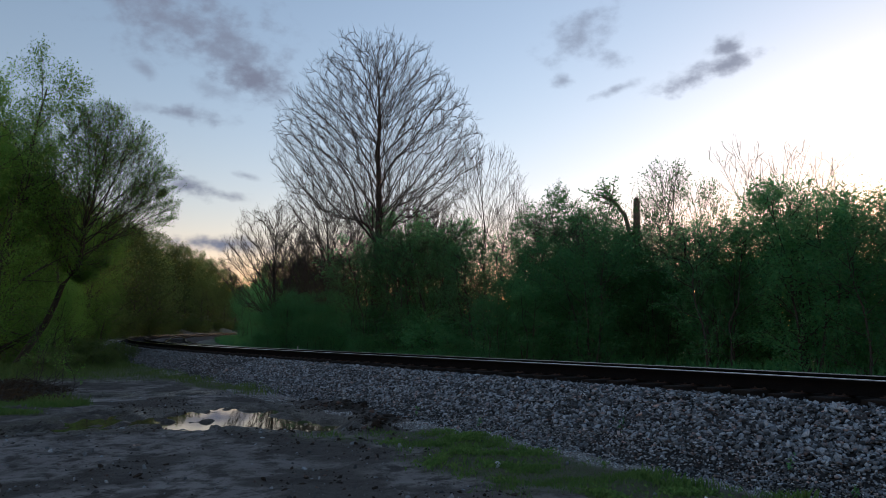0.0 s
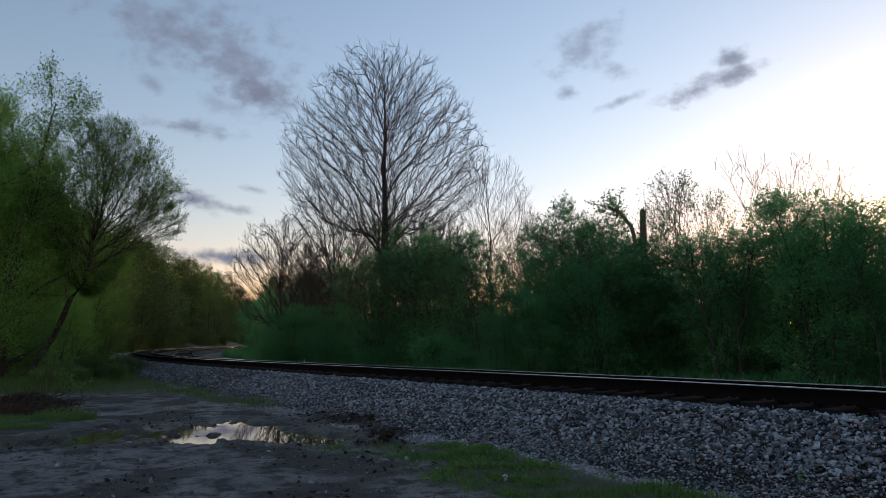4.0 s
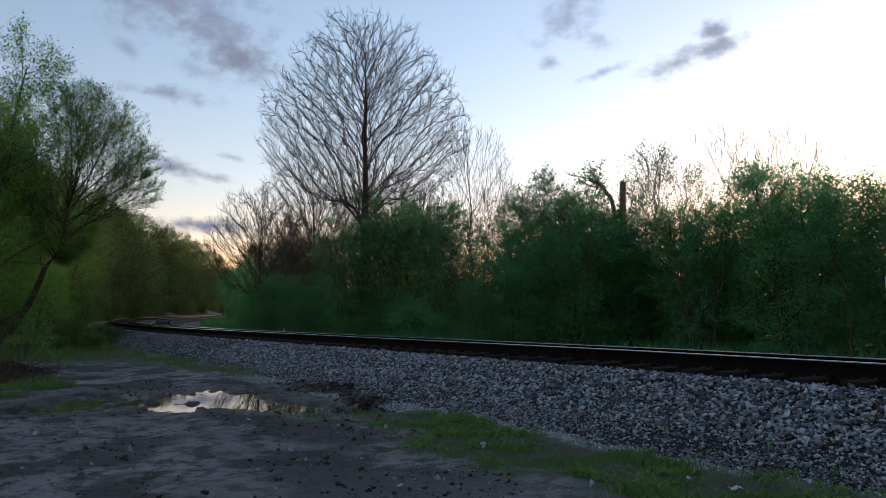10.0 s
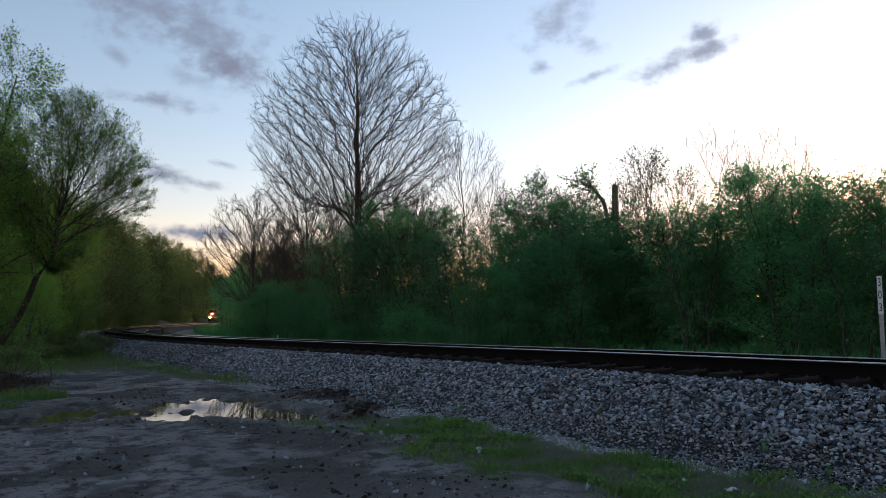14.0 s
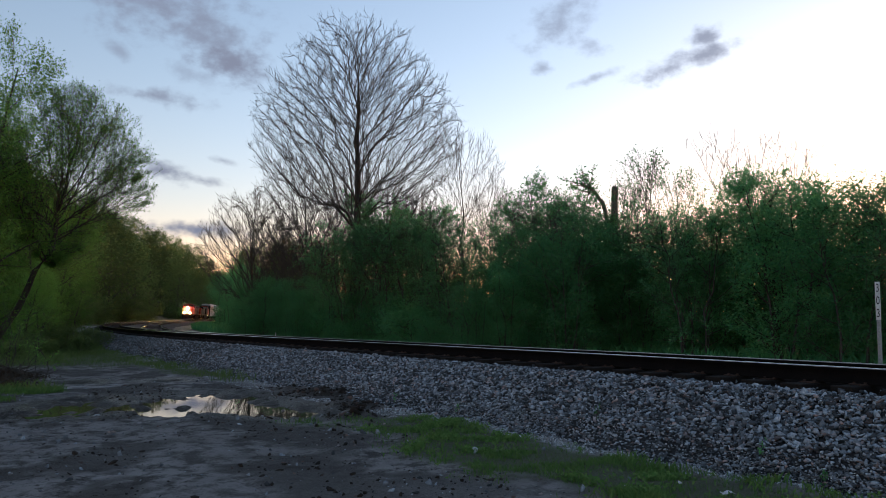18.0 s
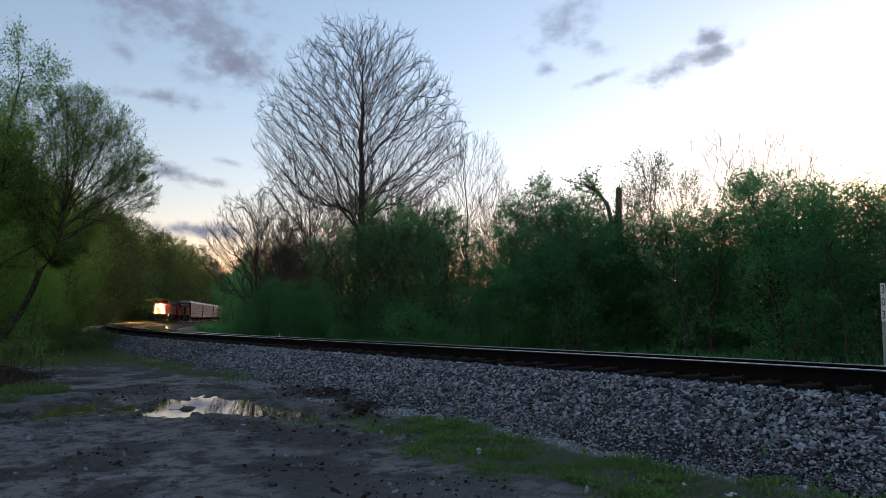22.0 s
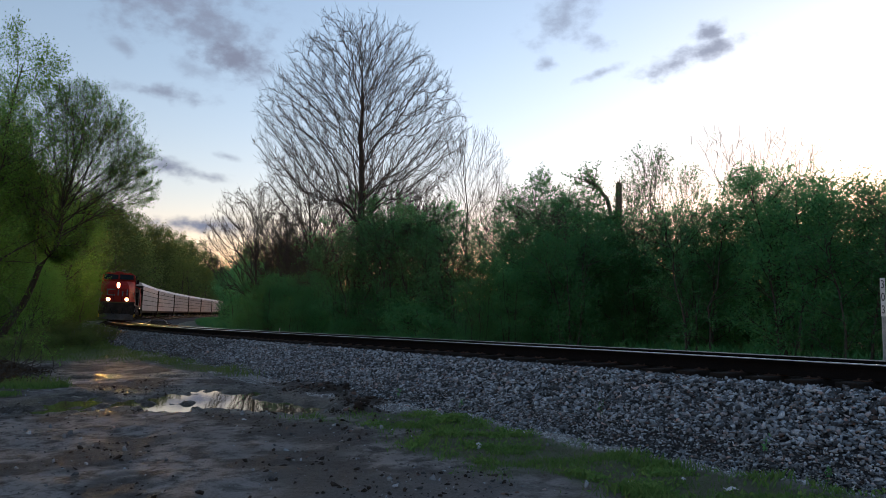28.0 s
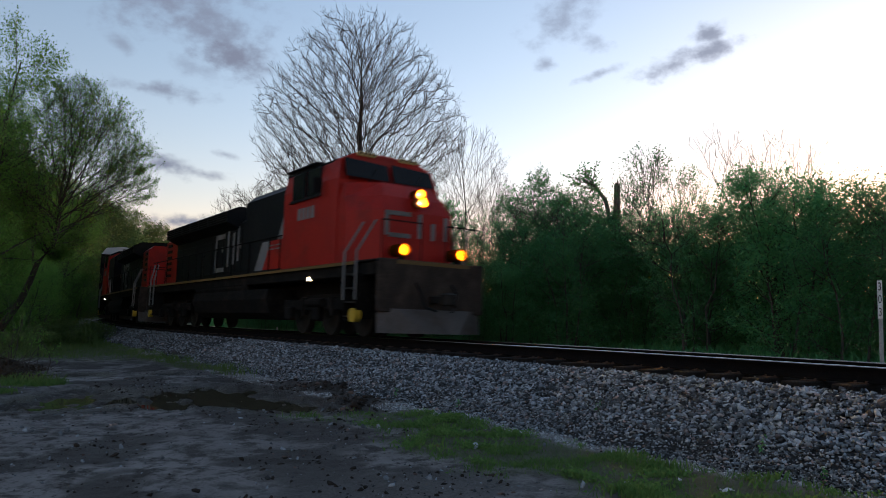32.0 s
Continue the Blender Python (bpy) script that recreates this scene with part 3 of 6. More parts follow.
def build_bed():
    ss = np.concatenate([np.arange(-60, 60, 0.5), np.arange(60, 760, 4.0)])
    la = np.array((-4.2, -3.3, -2.6, -1.75, -1.35, -0.7, 0, 0.7, 1.35, 1.62, 2.0, 2.4, 2.8, 3.2, 3.6))
    gs, gl = np.meshgrid(ss, la)
    gl2 = gl + 0.10 * fractal(gs, gl * 3, 1.5, 3, 31) * (np.abs(gl) > 1.5)
    gz = bed_z(gl) + 0.03 * fractal(gs, gl * 2, 0.8, 3, 32)
    v = tp(gs.ravel(), gl2.ravel(), gz.ravel())
    n = len(ss)
    i = (np.arange(len(la) - 1)[:, None] * n + np.arange(n - 1)[None]).ravel()
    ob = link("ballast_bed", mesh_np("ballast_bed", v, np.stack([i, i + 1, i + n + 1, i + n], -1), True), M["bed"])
    return tagged(ob, "raised ballast bed under the track, shade between the stones in its near-black colour", "ballast", kind="structure")


def stone_shape(seed):
    """A sharp-edged stone: the hull of a few points."""
    rng = np.random.default_rng(seed)
    bm = bmesh.new()
    for p in rng.normal(size=(9, 3)):
        p = p / np.linalg.norm(p) * rng.uniform(0.8, 1.15)
        bm.verts.new((p[0] * 1.25, p[1] * 0.95, p[2] * 0.72))
    res = bmesh.ops.convex_hull(bm, input=bm.verts[:])
    bmesh.ops.delete(bm, geom=[g for g in set(res["geom_interior"]) | set(res["geom_unused"]) if isinstance(g, bmesh.types.BMVert)], context="VERTS")
    bmesh.ops.triangulate(bm, faces=bm.faces[:])
    bm.verts.index_update()
    co = np.array([v.co[:] for v in bm.verts])
    fa = np.array([[v.index for v in f.verts] for f in bm.faces])
    bm.free()
    return co, fa


STONES = [stone_shape(100 + i) for i in range(12)]


def turns(n, rng):
    """n random rotations."""
    q = rng.normal(size=(n, 4))
    q /= np.linalg.norm(q, axis=1, keepdims=True)
    w, x, y, z = q.T
    return np.stack([np.stack([1 - 2 * (y * y + z * z), 2 * (x * y - z * w), 2 * (x * z + y * w)], -1),
                     np.stack([2 * (x * y + z * w), 1 - 2 * (x * x + z * z), 2 * (y * z - x * w)], -1),
                     np.stack([2 * (x * z - y * w), 2 * (y * z + x * w), 1 - 2 * (x * x + y * y)], -1)], 1)


def pile(name, places, sizes, rng):
    """Many stones as one mesh."""
    vs, fs, off = [], [], 0
    kind = rng.integers(0, len(STONES), len(places))
    R = turns(len(places), rng)
    for k, (co, fa) in enumerate(STONES):
        i = np.nonzero(kind == k)[0]
        v = np.einsum("nij,vj->nvi", R[i], co) * sizes[i, None, None]
        v[..., 2] *= 0.72
        v += places[i, None, :]
        vs.append(v.reshape(-1, 3))
        fs.append((fa[None] + (np.arange(len(i)) * len(co))[:, None, None]).reshape(-1, 3) + off)
        off += len(i) * len(co)
    return mesh_np(name, np.concatenate(vs), np.concatenate(fs))


def build_ballast(bed):
    rng = np.random.default_rng(5)
    rows = []
    for s0, s1, per in ((-9, 4, 1000), (4, 14, 760), (14, 30, 260), (30, 60, 40)):
        n = int((s1 - s0) * 2.1 * per)
        s, lat = rng.uniform(s0, s1, n), 1.3 + 2.1 * rng.random(n) ** 0.92
        rows.append(np.stack([s, lat], -1))
        n2 = int((s1 - s0) * 2.6 * per * 0.35)
        rows.append(np.stack([rng.uniform(s0, s1, n2), rng.uniform(-1.3, 1.3, n2)], -1))
    sl = np.concatenate(rows)
    # the sleepers stay clear
    clear = ~((np.abs(sl[:, 1]) < 1.34) & (np.abs((sl[:, 0] / 0.52) % 1.0 - 0.5) > 0.24))
    clear &= np.abs(np.abs(sl[:, 1]) - 0.7535) > 0.13
    sl = sl[clear]
    size = np.clip(rng.lognormal(math.log(0.0265), 0.32, len(sl)), 0.012, 0.06)
    size *= np.where(sl[:, 1] > 2.75, 0.70, 1.0)
    p = tp(sl[:, 0], sl[:, 1], bed_z(sl[:, 1]) + 0.018 + 0.35 * size * rng.uniform(-0.4, 1.0, len(sl)))
    # fine gravel spilt along the foot
    n3 = 46000
    sf = np.concatenate([rng.uniform(-8, 4, n3 * 2 // 3), rng.uniform(4, 18, n3 - n3 * 2 // 3)])
    lf = 2.75 + 1.15 * rng.random(n3) ** 1.3
    q = flat(sf, lf, 0)
    keep = (ridge(q[:, 0], q[:, 1]) < 0.3) & (grass_weight(q[:, 0], q[:, 1], sf, lf) < 0.35)
    sf, lf, q = sf[keep], lf[keep], q[keep]
    n3 = len(q)
    q[:, 2] = np.maximum(ground_z(q[:, 0], q[:, 1]), tp(sf, lf, bed_z(lf))[:, 2]) + 0.003
    fine = link("fine_gravel", pile("fine_gravel", q, np.clip(rng.lognormal(math.log(0.0105), 0.4, n3), 0.005, 0.026), rng), M["gravel"], bed)
    fine["kind"] = "stuff"
    # a stretch close to the road: stones of their own
    own = np.nonzero((sl[:, 0] > -4.6) & (sl[:, 0] < -3.0) & (sl[:, 1] > 1.5) & (sl[:, 1] < 3.0))[0][:300]
    rest = np.setdiff1d(np.arange(len(sl)), own)
    ob = link("loose_ballast", pile("loose_ballast", p[rest], size[rest], rng), M["stone"], bed)
    ob["kind"] = "stuff"
    meshes = []
    for co, fa in STONES:
        me = mesh_np("stone", co, fa)
        me.materials.append(M["stone"])
        meshes.append(me)
    for j, i in enumerate(own):
        o = link("stone", meshes[j % 12], None, bed)
        o.matrix_basis = Matrix.LocRotScale(Vector(p[i]), Euler(rng.uniform(0, 6.28, 3)), [size[i]] * 3)


RAIL_PROFILE = ((-0.037, -0.016), (-0.034, -0.008), (-0.030, 0.0), (-0.006, 0.0), (0.034, -0.0056), (0.037, -0.014), (0.037, -0.036), (0.010, -0.050), (0.010, -0.150), (0.072, -0.176), (0.074, -0.190),
                (-0.074, -0.190), (-0.072, -0.176), (-0.010, -0.150), (-0.010, -0.050), (-0.037, -0.036))


def build_track():
    track = thing("railway_track", "single curving railway track with rusty rails on dark sleepers", "railway track", kind="structure")
    ss = np.concatenate([np.arange(-60, 120, 0.5), np.arange(120, 760, 2.0)])
    n, k = len(ss), len(RAIL_PROFILE)
    for lat in (0.7535, -0.7535):
        rows = [tp(ss, lat + y, z) for y, z in RAIL_PROFILE]
        v = np.stack(rows, 1).reshape(-1, 3)
        f = []
        for j in range(k):
            i = np.arange(n - 1) * k
            f.append(np.stack([i + j, i + (j + 1) % k, i + k + (j + 1) % k, i + k + j], -1))
        me = mesh_np("rail", v, np.concatenate(f), False)
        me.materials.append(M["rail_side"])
        me.materials.append(M["rail_mid"])
        me.materials.append(M["rail_top"])
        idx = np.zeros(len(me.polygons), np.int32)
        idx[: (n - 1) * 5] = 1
        if lat > 0:
            idx[(n - 1) * 3: (n - 1) * 4] = 2
        me.polygons.foreach_set("material_index", idx)
        link("rail", me, None, track, "rusty steel rail with backlit shade in its side colour and a bright worn head")
    bm = boxes((-0.115, 0.115, -1.3, 1.3, -0.37, -0.195), bevel=0.012)
    sm = bpy.data.meshes.new("sleeper")
    bm.to_mesh(sm)
    bm.free()
    sm.materials.append(M["sleeper"])
    bm = boxes((-0.09, 0.09, -0.17, 0.17, -0.197, -0.183), bevel=0.003)
    for sx in (-0.06, 0.06):
        for sy in (-0.095, 0.095):
            box(bm, sx - 0.012, sx + 0.012, sy - 0.016, sy + 0.016, -0.185, -0.165)
    pm = bpy.data.meshes.new("tie_plate")
    bm.to_mesh(pm)
    bm.free()
    pm.materials.append(M["rust"])
    rng = random.Random(4)
    for j in range(290):
        s = -20 + j * 0.52
        m = track_pose(s) @ pose(rng.uniform(-0.02, 0.02), rng.uniform(-0.04, 0.04), rng.uniform(-0.012, 0.004), 0, 0, rng.uniform(-1.2, 1.2))
        sl = link("sleeper", sm, None, track, m=m)
        if -12 < s < 30:
            for y in (-0.7535, 0.7535):
                link("tie_plate", pm, None, sl, m=pose(0, y, 0))


def siding(s):
    """How far the second track lies from the first, behind the turnout in the bend."""
    return -4.2 * sstep(14, 80, s)


def build_siding():
    track = thing("siding_track", "second railway track that parts from the first in the bend", "railway track", kind="structure")
    ss = np.concatenate([np.arange(24, 120, 0.5), np.arange(120, 760, 2.0)])
    k = len(RAIL_PROFILE)
    for lat in (0.7535, -0.7535):
        v = np.stack([tp(ss, siding(ss) + lat + y, z - 0.004) for y, z in RAIL_PROFILE], 1).reshape(-1, 3)
        i = np.arange(len(ss) - 1) * k
        me = mesh_np("rail", v, np.concatenate([np.stack([i + j, i + (j + 1) % k, i + k + (j + 1) % k, i + k + j], -1) for j in range(k)]), False)
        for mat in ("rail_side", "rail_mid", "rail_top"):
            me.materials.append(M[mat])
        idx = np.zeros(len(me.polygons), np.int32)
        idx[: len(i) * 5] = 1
        idx[len(i) * 3: len(i) * 4] = 2
        me.polygons.foreach_set("material_index", idx)
        link("rail", me, None, track, "rusty steel rail with backlit shade in its side colour and a bright worn head")
    sm = next(o for o in scene.objects if o.name.startswith("sleeper")).data
    for j in range(110):
        s = 36 + j * 0.52
        link("sleeper", sm, None, track, m=track_pose(s) @ pose(0, -float(siding(s)), -0.01))
    la = np.array((-3.2, -1.75, -1.35, 0, 1.35))
    gs, gl = np.meshgrid(ss, la)
    v = tp(gs.ravel(), siding(gs.ravel()) + gl.ravel(), bed_z(gl.ravel()) - 0.014 + 0.02 * fractal(gs.ravel(), gl.ravel() * 2, 0.8, 3, 33))
    n = len(ss)
    i = (np.arange(len(la) - 1)[:, None] * n + np.arange(n - 1)[None]).ravel()
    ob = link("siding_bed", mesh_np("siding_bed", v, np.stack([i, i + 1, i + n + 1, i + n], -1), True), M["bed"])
    tagged(ob, "ballast bed under the second track, shade between the stones in its near-black colour", "ballast", kind="structure")


bed = build_bed()
build_track()
build_siding()
build_ballast(bed)


# ---- growing things ----
def tubes(P, R, sides):
    """Tapered tubes along many lines: P (b, k, 3), R (b, k)."""
    b, k, _ = P.shape
    T = np.gradient(P, axis=1)
    T /= np.linalg.norm(T, axis=2, keepdims=True) + 1e-9
    ref = np.where(np.abs(T[..., 2:3]) > 0.9, np.array([1.0, 0, 0]), np.array([0, 0, 1.0]))
    U = np.cross(T, ref)
    U /= np.linalg.norm(U, axis=2, keepdims=True) + 1e-9
    W = np.cross(T, U)
    a = np.arange(sides) / sides * 2 * np.pi
    ring = U[:, :, None] * np.cos(a)[:, None] + W[:, :, None] * np.sin(a)[:, None]
    v = P[:, :, None] + ring * R[:, :, None, None]
    i = np.arange(b * k).reshape(b, k)[:, :-1, None] * sides
    j = np.arange(sides)[None, None]
    f = np.stack([i + j, i + (j + 1) % sides, i + sides + (j + 1) % sides, i + sides + j], -1)
    return v.reshape(-1, 3), f.reshape(-1, 4)


def shoots(P, R, n, t0, t1, spread_deg, length, ratio, k, up, wob, rng, rmin=0.004, env=None):
    """n side shoots on each line; length(t, parent length) in metres."""
    b, kp, _ = P.shape
    t = t0 + (t1 - t0) * (np.arange(n)[None] + rng.random((b, n))) / n
    f = t * (kp - 1)
    i = np.minimum(f.astype(int), kp - 2)
    fr = (f - i)[..., None]
    bi = np.arange(b)[:, None]
    base = P[bi, i] * (1 - fr) + P[bi, i + 1] * fr
    tan = P[bi, i + 1] - P[bi, i]
    tan /= np.linalg.norm(tan, axis=-1, keepdims=True) + 1e-9
    rad = R[bi, i] * (1 - fr[..., 0]) + R[bi, i + 1] * fr[..., 0]
    plen = np.linalg.norm(np.diff(P, axis=1), axis=2).sum(1)[:, None]
    ref = np.where(np.abs(tan[..., 2:3]) > 0.9, np.array([1.0, 0, 0]), np.array([0, 0, 1.0]))
    u = np.cross(tan, ref)
    u /= np.linalg.norm(u, axis=-1, keepdims=True) + 1e-9
    w = np.cross(tan, u)
    az = np.arange(n)[None] * 2.4 + rng.uniform(0, 6.28, (b, 1)) + rng.normal(0, 0.5, (b, n))
    sp = spread_deg(t) if callable(spread_deg) else spread_deg
    an = np.radians(rng.normal(sp, sp * 0.18, (b, n)))
    d = tan * np.cos(an)[..., None] + (u * np.cos(az)[..., None] + w * np.sin(az)[..., None]) * np.sin(an)[..., None]
    ln = length(t, plen) * rng.uniform(0.75, 1.2, (b, n))
    d, base, ln, rad = d.reshape(-1, 3), base.reshape(-1, 3), ln.reshape(-1), rad.reshape(-1)
    if env:
        # no further than the crown's oval outline: its middle's height, half width, half height
        e = d + np.array([0, 0, up * 2.2])
        e = e / np.linalg.norm(e, axis=1, keepdims=True) / np.array([env[1], env[1], env[2]])
        o = (base - np.array(env[0])) / np.array([env[1], env[1], env[2]])
        qa, qb, qc = (e * e).sum(1), (e * o).sum(1), (o * o).sum(1) - 1
        hit = (-qb + np.sqrt(np.maximum(qb * qb - qa * qc, 0))) / qa
        hit = np.maximum(hit, 0.12) * rng.uniform(0.85, 1.06, len(hit))
        ln = hit if env[3] else np.minimum(ln, hit)
    pts = [base]
    for _ in range(k - 1):
        d = d + np.array([0, 0, up]) + rng.normal(0, wob, d.shape)
        d /= np.linalg.norm(d, axis=1, keepdims=True)
        pts.append(pts[-1] + d * (ln / (k - 1))[:, None])
    Q = np.stack(pts, 1)
    taper = 1 - 0.82 * np.linspace(0, 1, k)
    return Q, np.maximum(rad[:, None] * ratio * taper[None], rmin * (0.5 + 0.5 * taper[None]))


def stem(points, r0, r1, k, rng, wob=0.05):
    pts = np.array(points, float)
    t = np.linspace(0, 1, k)
    src = np.linspace(0, 1, len(pts))
    P = np.stack([np.interp(t, src, pts[:, c]) for c in range(3)], -1)
    P[1:-1] += rng.normal(0, wob, (k - 2, 3)) * (1, 1, 0.2)
    return P[None], (r0 + (r1 - r0) * t ** 0.8)[None]


def leaves_on(P, per, size, scatter, rng, keep=None):
    """Small folded leaves set along twigs."""
    b, k, _ = P.shape
    t = rng.random((b, per)) * (k - 1)
    i = np.minimum(t.astype(int), k - 2)
    bi = np.arange(b)[:, None]
    c = P[bi, i] + (P[bi, i + 1] - P[bi, i]) * (t - i)[..., None] + rng.normal(0, scatter, (b, per, 3))
    c = c.reshape(-1, 3)
    if keep is not None:
        c = c[keep(c)]
    return leaf_cloud(c, size, rng)


def leaf_cloud(c, size, rng):
    """Pointed leaves, one face each."""
    n = len(c)
    R = turns(n, rng)
    s = size * rng.uniform(0.6, 1.35, n)[:, None]
    a, u, w = R[:, 0], R[:, 1], R[:, 2]
    v = np.stack([c - a * s * 0.42 + u * s * 0.30, c - a * s * 0.42 - u * s * 0.30, c + a * s * 0.70], 1)
    return v.reshape(-1, 3), np.arange(n * 3).reshape(n, 3)


def joined(*pieces):
    vs, fs, off = [], [], 0
    for v, f in pieces:
        vs.append(v)
        fs.append(f + off)
        off += len(v)
    return np.concatenate(vs), np.concatenate(fs)


def tree_thing(name, label, stems, limbs, twigs, leafs, bark, leaf, group=""):
    """stems and limbs: lists of single tubes; twigs and leaves are joined."""
    ob = thing(name, label, "tree" if "thicket" not in name and "bush" not in name else "shrub", group)
    for i, st in enumerate(stems):
        link("trunk" if len(stems) == 1 else "stem", mesh_np("stem", *st, True), bark, ob)
    for lb in limbs:
        link("limb", mesh_np("limb", *lb, True), bark, ob)
    if twigs is not None:
        link("twig_work", mesh_np("twig_work", *twigs), bark, ob)["kind"] = "stuff"
    if leafs is not None:
        link("crown", mesh_np("crown", *leafs), leaf, ob)["kind"] = "stuff"
    return ob


def singles(P, R, sides):
    return [tubes(P[i:i + 1], R[i:i + 1], sides) for i in range(len(P))]


def oval(h0, h1, rad, sharp=0.8):
    """Reach of a crown at the share t of the stem's height."""
    return lambda t: rad * np.clip(1 - np.abs((t - h0) / (h1 - h0) * 2 - 0.75) ** 2 * 0.42, 0.12, 1) ** sharp


def bare_tree(label, height, rad, r0, seed, limbs=20, fork=0.36, lean=(0, 0), bark="bark", twigs=(9, 8, 5), thin=0.006, angle=50, rise=0.085, low=0.32, top=0.84, leaf=None, per=0, size=0.06, knee=0.4, name="bare_tree", fine=1.0):
    """low: where the crown's outline ends below, as a share of the height. With a leaf, small leaves sit on the twigs."""
    rng = np.random.default_rng(seed)
    P0, R0 = stem([(0, 0, -0.4), (lean[0] * knee, lean[1] * knee, height * 0.4), (lean[0], lean[1], height * 0.93)], r0, r0 * 0.09, 14, rng, 0.10)
    half = height * (1 - low) / 2
    env = ((lean[0] * 0.9, lean[1] * 0.9, height - half), rad, half)
    bend = lambda t: angle * (1.22 - 0.72 * (t - fork) / (top - fork))
    P1, R1 = shoots(P0, R0, limbs, fork, top, bend, lambda t, pl: 0 * t + 1, 0.44, 10, rise, 0.085, rng, 0.016 * fine, (*env, True))
    P2, R2 = shoots(P1, R1, twigs[0], 0.16, 0.92, 34, lambda t, pl: pl * (0.66 - 0.40 * t) + 0.3, 0.62, 7, 0.05, 0.085, rng, 0.011 * fine, (*env, False))
    P3, R3 = shoots(np.concatenate([P1[:, ::3][:, :3], P2[:, ::3]]), np.concatenate([R1[:, ::3][:, :3], R2[:, ::3]]), twigs[1], 0.15, 1.0, 34, lambda t, pl: pl * (0.42 - 0.18 * t) + 0.22, 0.55, 4, 0.12, 0.07, rng, thin * 1.15, (env[0], env[1] * 1.02, env[2] * 1.02, False))
    P4, R4 = shoots(P3, R3, twigs[2], 0.2, 1.0, 30, lambda t, pl: pl * 0.42 + 0.14, 0.7, 3, 0.20, 0.07, rng, thin * 0.85)
    leafs = leaves_on(P4, per, size, size * 0.9, rng) if leaf else None
    return tree_thing(name, label, [tubes(P0, R0, 12)], singles(P1, R1, 6), joined(tubes(P2, R2, 4), tubes(P3, R3, 3), tubes(P4, R4, 3)), leafs, M[bark], M[leaf] if leaf else None)


def upswept(A, P):
    """Distances from nodes to free points, shortest where the way rises."""
    u = A[:, None] - P[None]
    h = np.hypot(u[..., 0], u[..., 1])
    return np.sqrt(h * h + (u[..., 2] - 0.70 * h) ** 2)


def grown_tree(label, heights, reach, lean, r_tip, seed, n=4300, step=0.22, kill=0.35, sprouts=18, fork=0.36, power=2.06, twigs=1, twig=0.42, name="bare_tree", bark="bark", forks=1):
    """A bare tree whose branches grow towards free space in the crown. heights and reach: the crown's outline;
    fork: where the first limb leaves, as a share of the height; forks: stems that part near the ground."""
    rng = np.random.default_rng(seed)
    top = heights[-1]
    z = rng.uniform(heights[0], top, n * 8)
    rad = np.interp(z, heights, reach)
    z = z[rng.random(len(z)) < (rad / max(reach)) ** 2][:n]
    rad = np.interp(z, heights, reach) * rng.random(len(z)) ** 0.46
    a = rng.uniform(0, 6.2832, len(z))
    A = np.stack([lean * z / top + rad * np.cos(a), rad * np.sin(a), z], -1)
    pos, par, ways, may = [], [], [], []
    for j in range(forks):
        m = int(top * (0.90 if forks == 1 else 0.62) / step)
        out = 0.0 if forks == 1 else 0.34
        c, e = math.cos(2.4 * j + 0.6), math.sin(2.4 * j + 0.6)
        spots = set(np.linspace(m * fork, m - 1, sprouts).astype(int))
        for i in range(m):
            h = i * step - 0.3
            w = np.array([lean * h / top + out * h * c + 0.05 * math.sin(1.1 * h + j), out * h * e + 0.05 * math.sin(0.9 * h + 2 + j), h])
            par.append(len(pos) - 1 if i else -1)
            pos.append(w)
            ways.append(np.array([out * c, out * e, 1.0]))
            may.append(2 if i in spots else 0)
    trunk = len(pos)
    P, D = np.array(pos), np.array(ways)
    par, may = np.array(par), np.array(may)
    d = upswept(A, P)
    d[:, may == 0] = 99
    near, dist = d.argmin(1), d.min(1)
    for _ in range(120):
        act = dist < 1.9
        if not act.any():
            break
        pull = np.zeros_like(P)
        u = A[act] - P[near[act]]
        np.add.at(pull, near[act], u / (np.linalg.norm(u, axis=1, keepdims=True) + 1e-9))
        g = np.nonzero((np.linalg.norm(pull, axis=1) > 0.05) & (may > 0))[0]
        if not len(g):
            break
        v = pull[g] / np.linalg.norm(pull[g], axis=1, keepdims=True)
        off = np.hypot(P[g, 0] - lean * P[g, 2] / top, P[g, 1])
        v = v + D[g] * np.where(g < trunk, 0.25, 0.75)[:, None] + np.array([0, 0, 1.0]) * (0.62 * np.exp(-off / 2.0) + 0.10)[:, None] + rng.normal(0, 0.20, v.shape)
        v /= np.linalg.norm(v, axis=1, keepdims=True)
        new_p = P[g] + v * step
        may[g] -= 1
        k0 = len(P)
        P, D = np.concatenate([P, new_p]), np.concatenate([D, v])
        par, may = np.concatenate([par, g]), np.concatenate([may, np.full(len(g), 3)])
        d = upswept(A, new_p)
        closer = d.min(1) < dist
        near, dist = np.where(closer, d.argmin(1) + k0, near), np.minimum(dist, d.min(1))
        spent = may[near] <= 0
        if spent.any():
            d = upswept(A[spent], P)
            d[:, may <= 0] = 99
            near[spent], dist[spent] = d.argmin(1), d.min(1)
        left = dist > kill
        A, near, dist = A[left], near[left], dist[left]
        if not len(A):
            break
    load = np.zeros(len(P))
    kids = np.bincount(par[par >= 0], minlength=len(P))
    load[kids == 0] = r_tip ** power
    limb = np.arange(len(P))
    for i in range(len(P) - 1, 0, -1):
        if par[i] >= 0:
            load[par[i]] += load[i]
    R = load ** (1 / power)
    for i in range(trunk, len(P)):
        limb[i] = i if par[i] < trunk else limb[par[i]]
    i = np.arange(trunk, len(P))
    seg, rr = np.stack([P[par[i]], P[i]], 1), np.stack([np.minimum(R[par[i]], R[i] * 1.35), R[i]], 1)
    stout = R[i] > 0.026
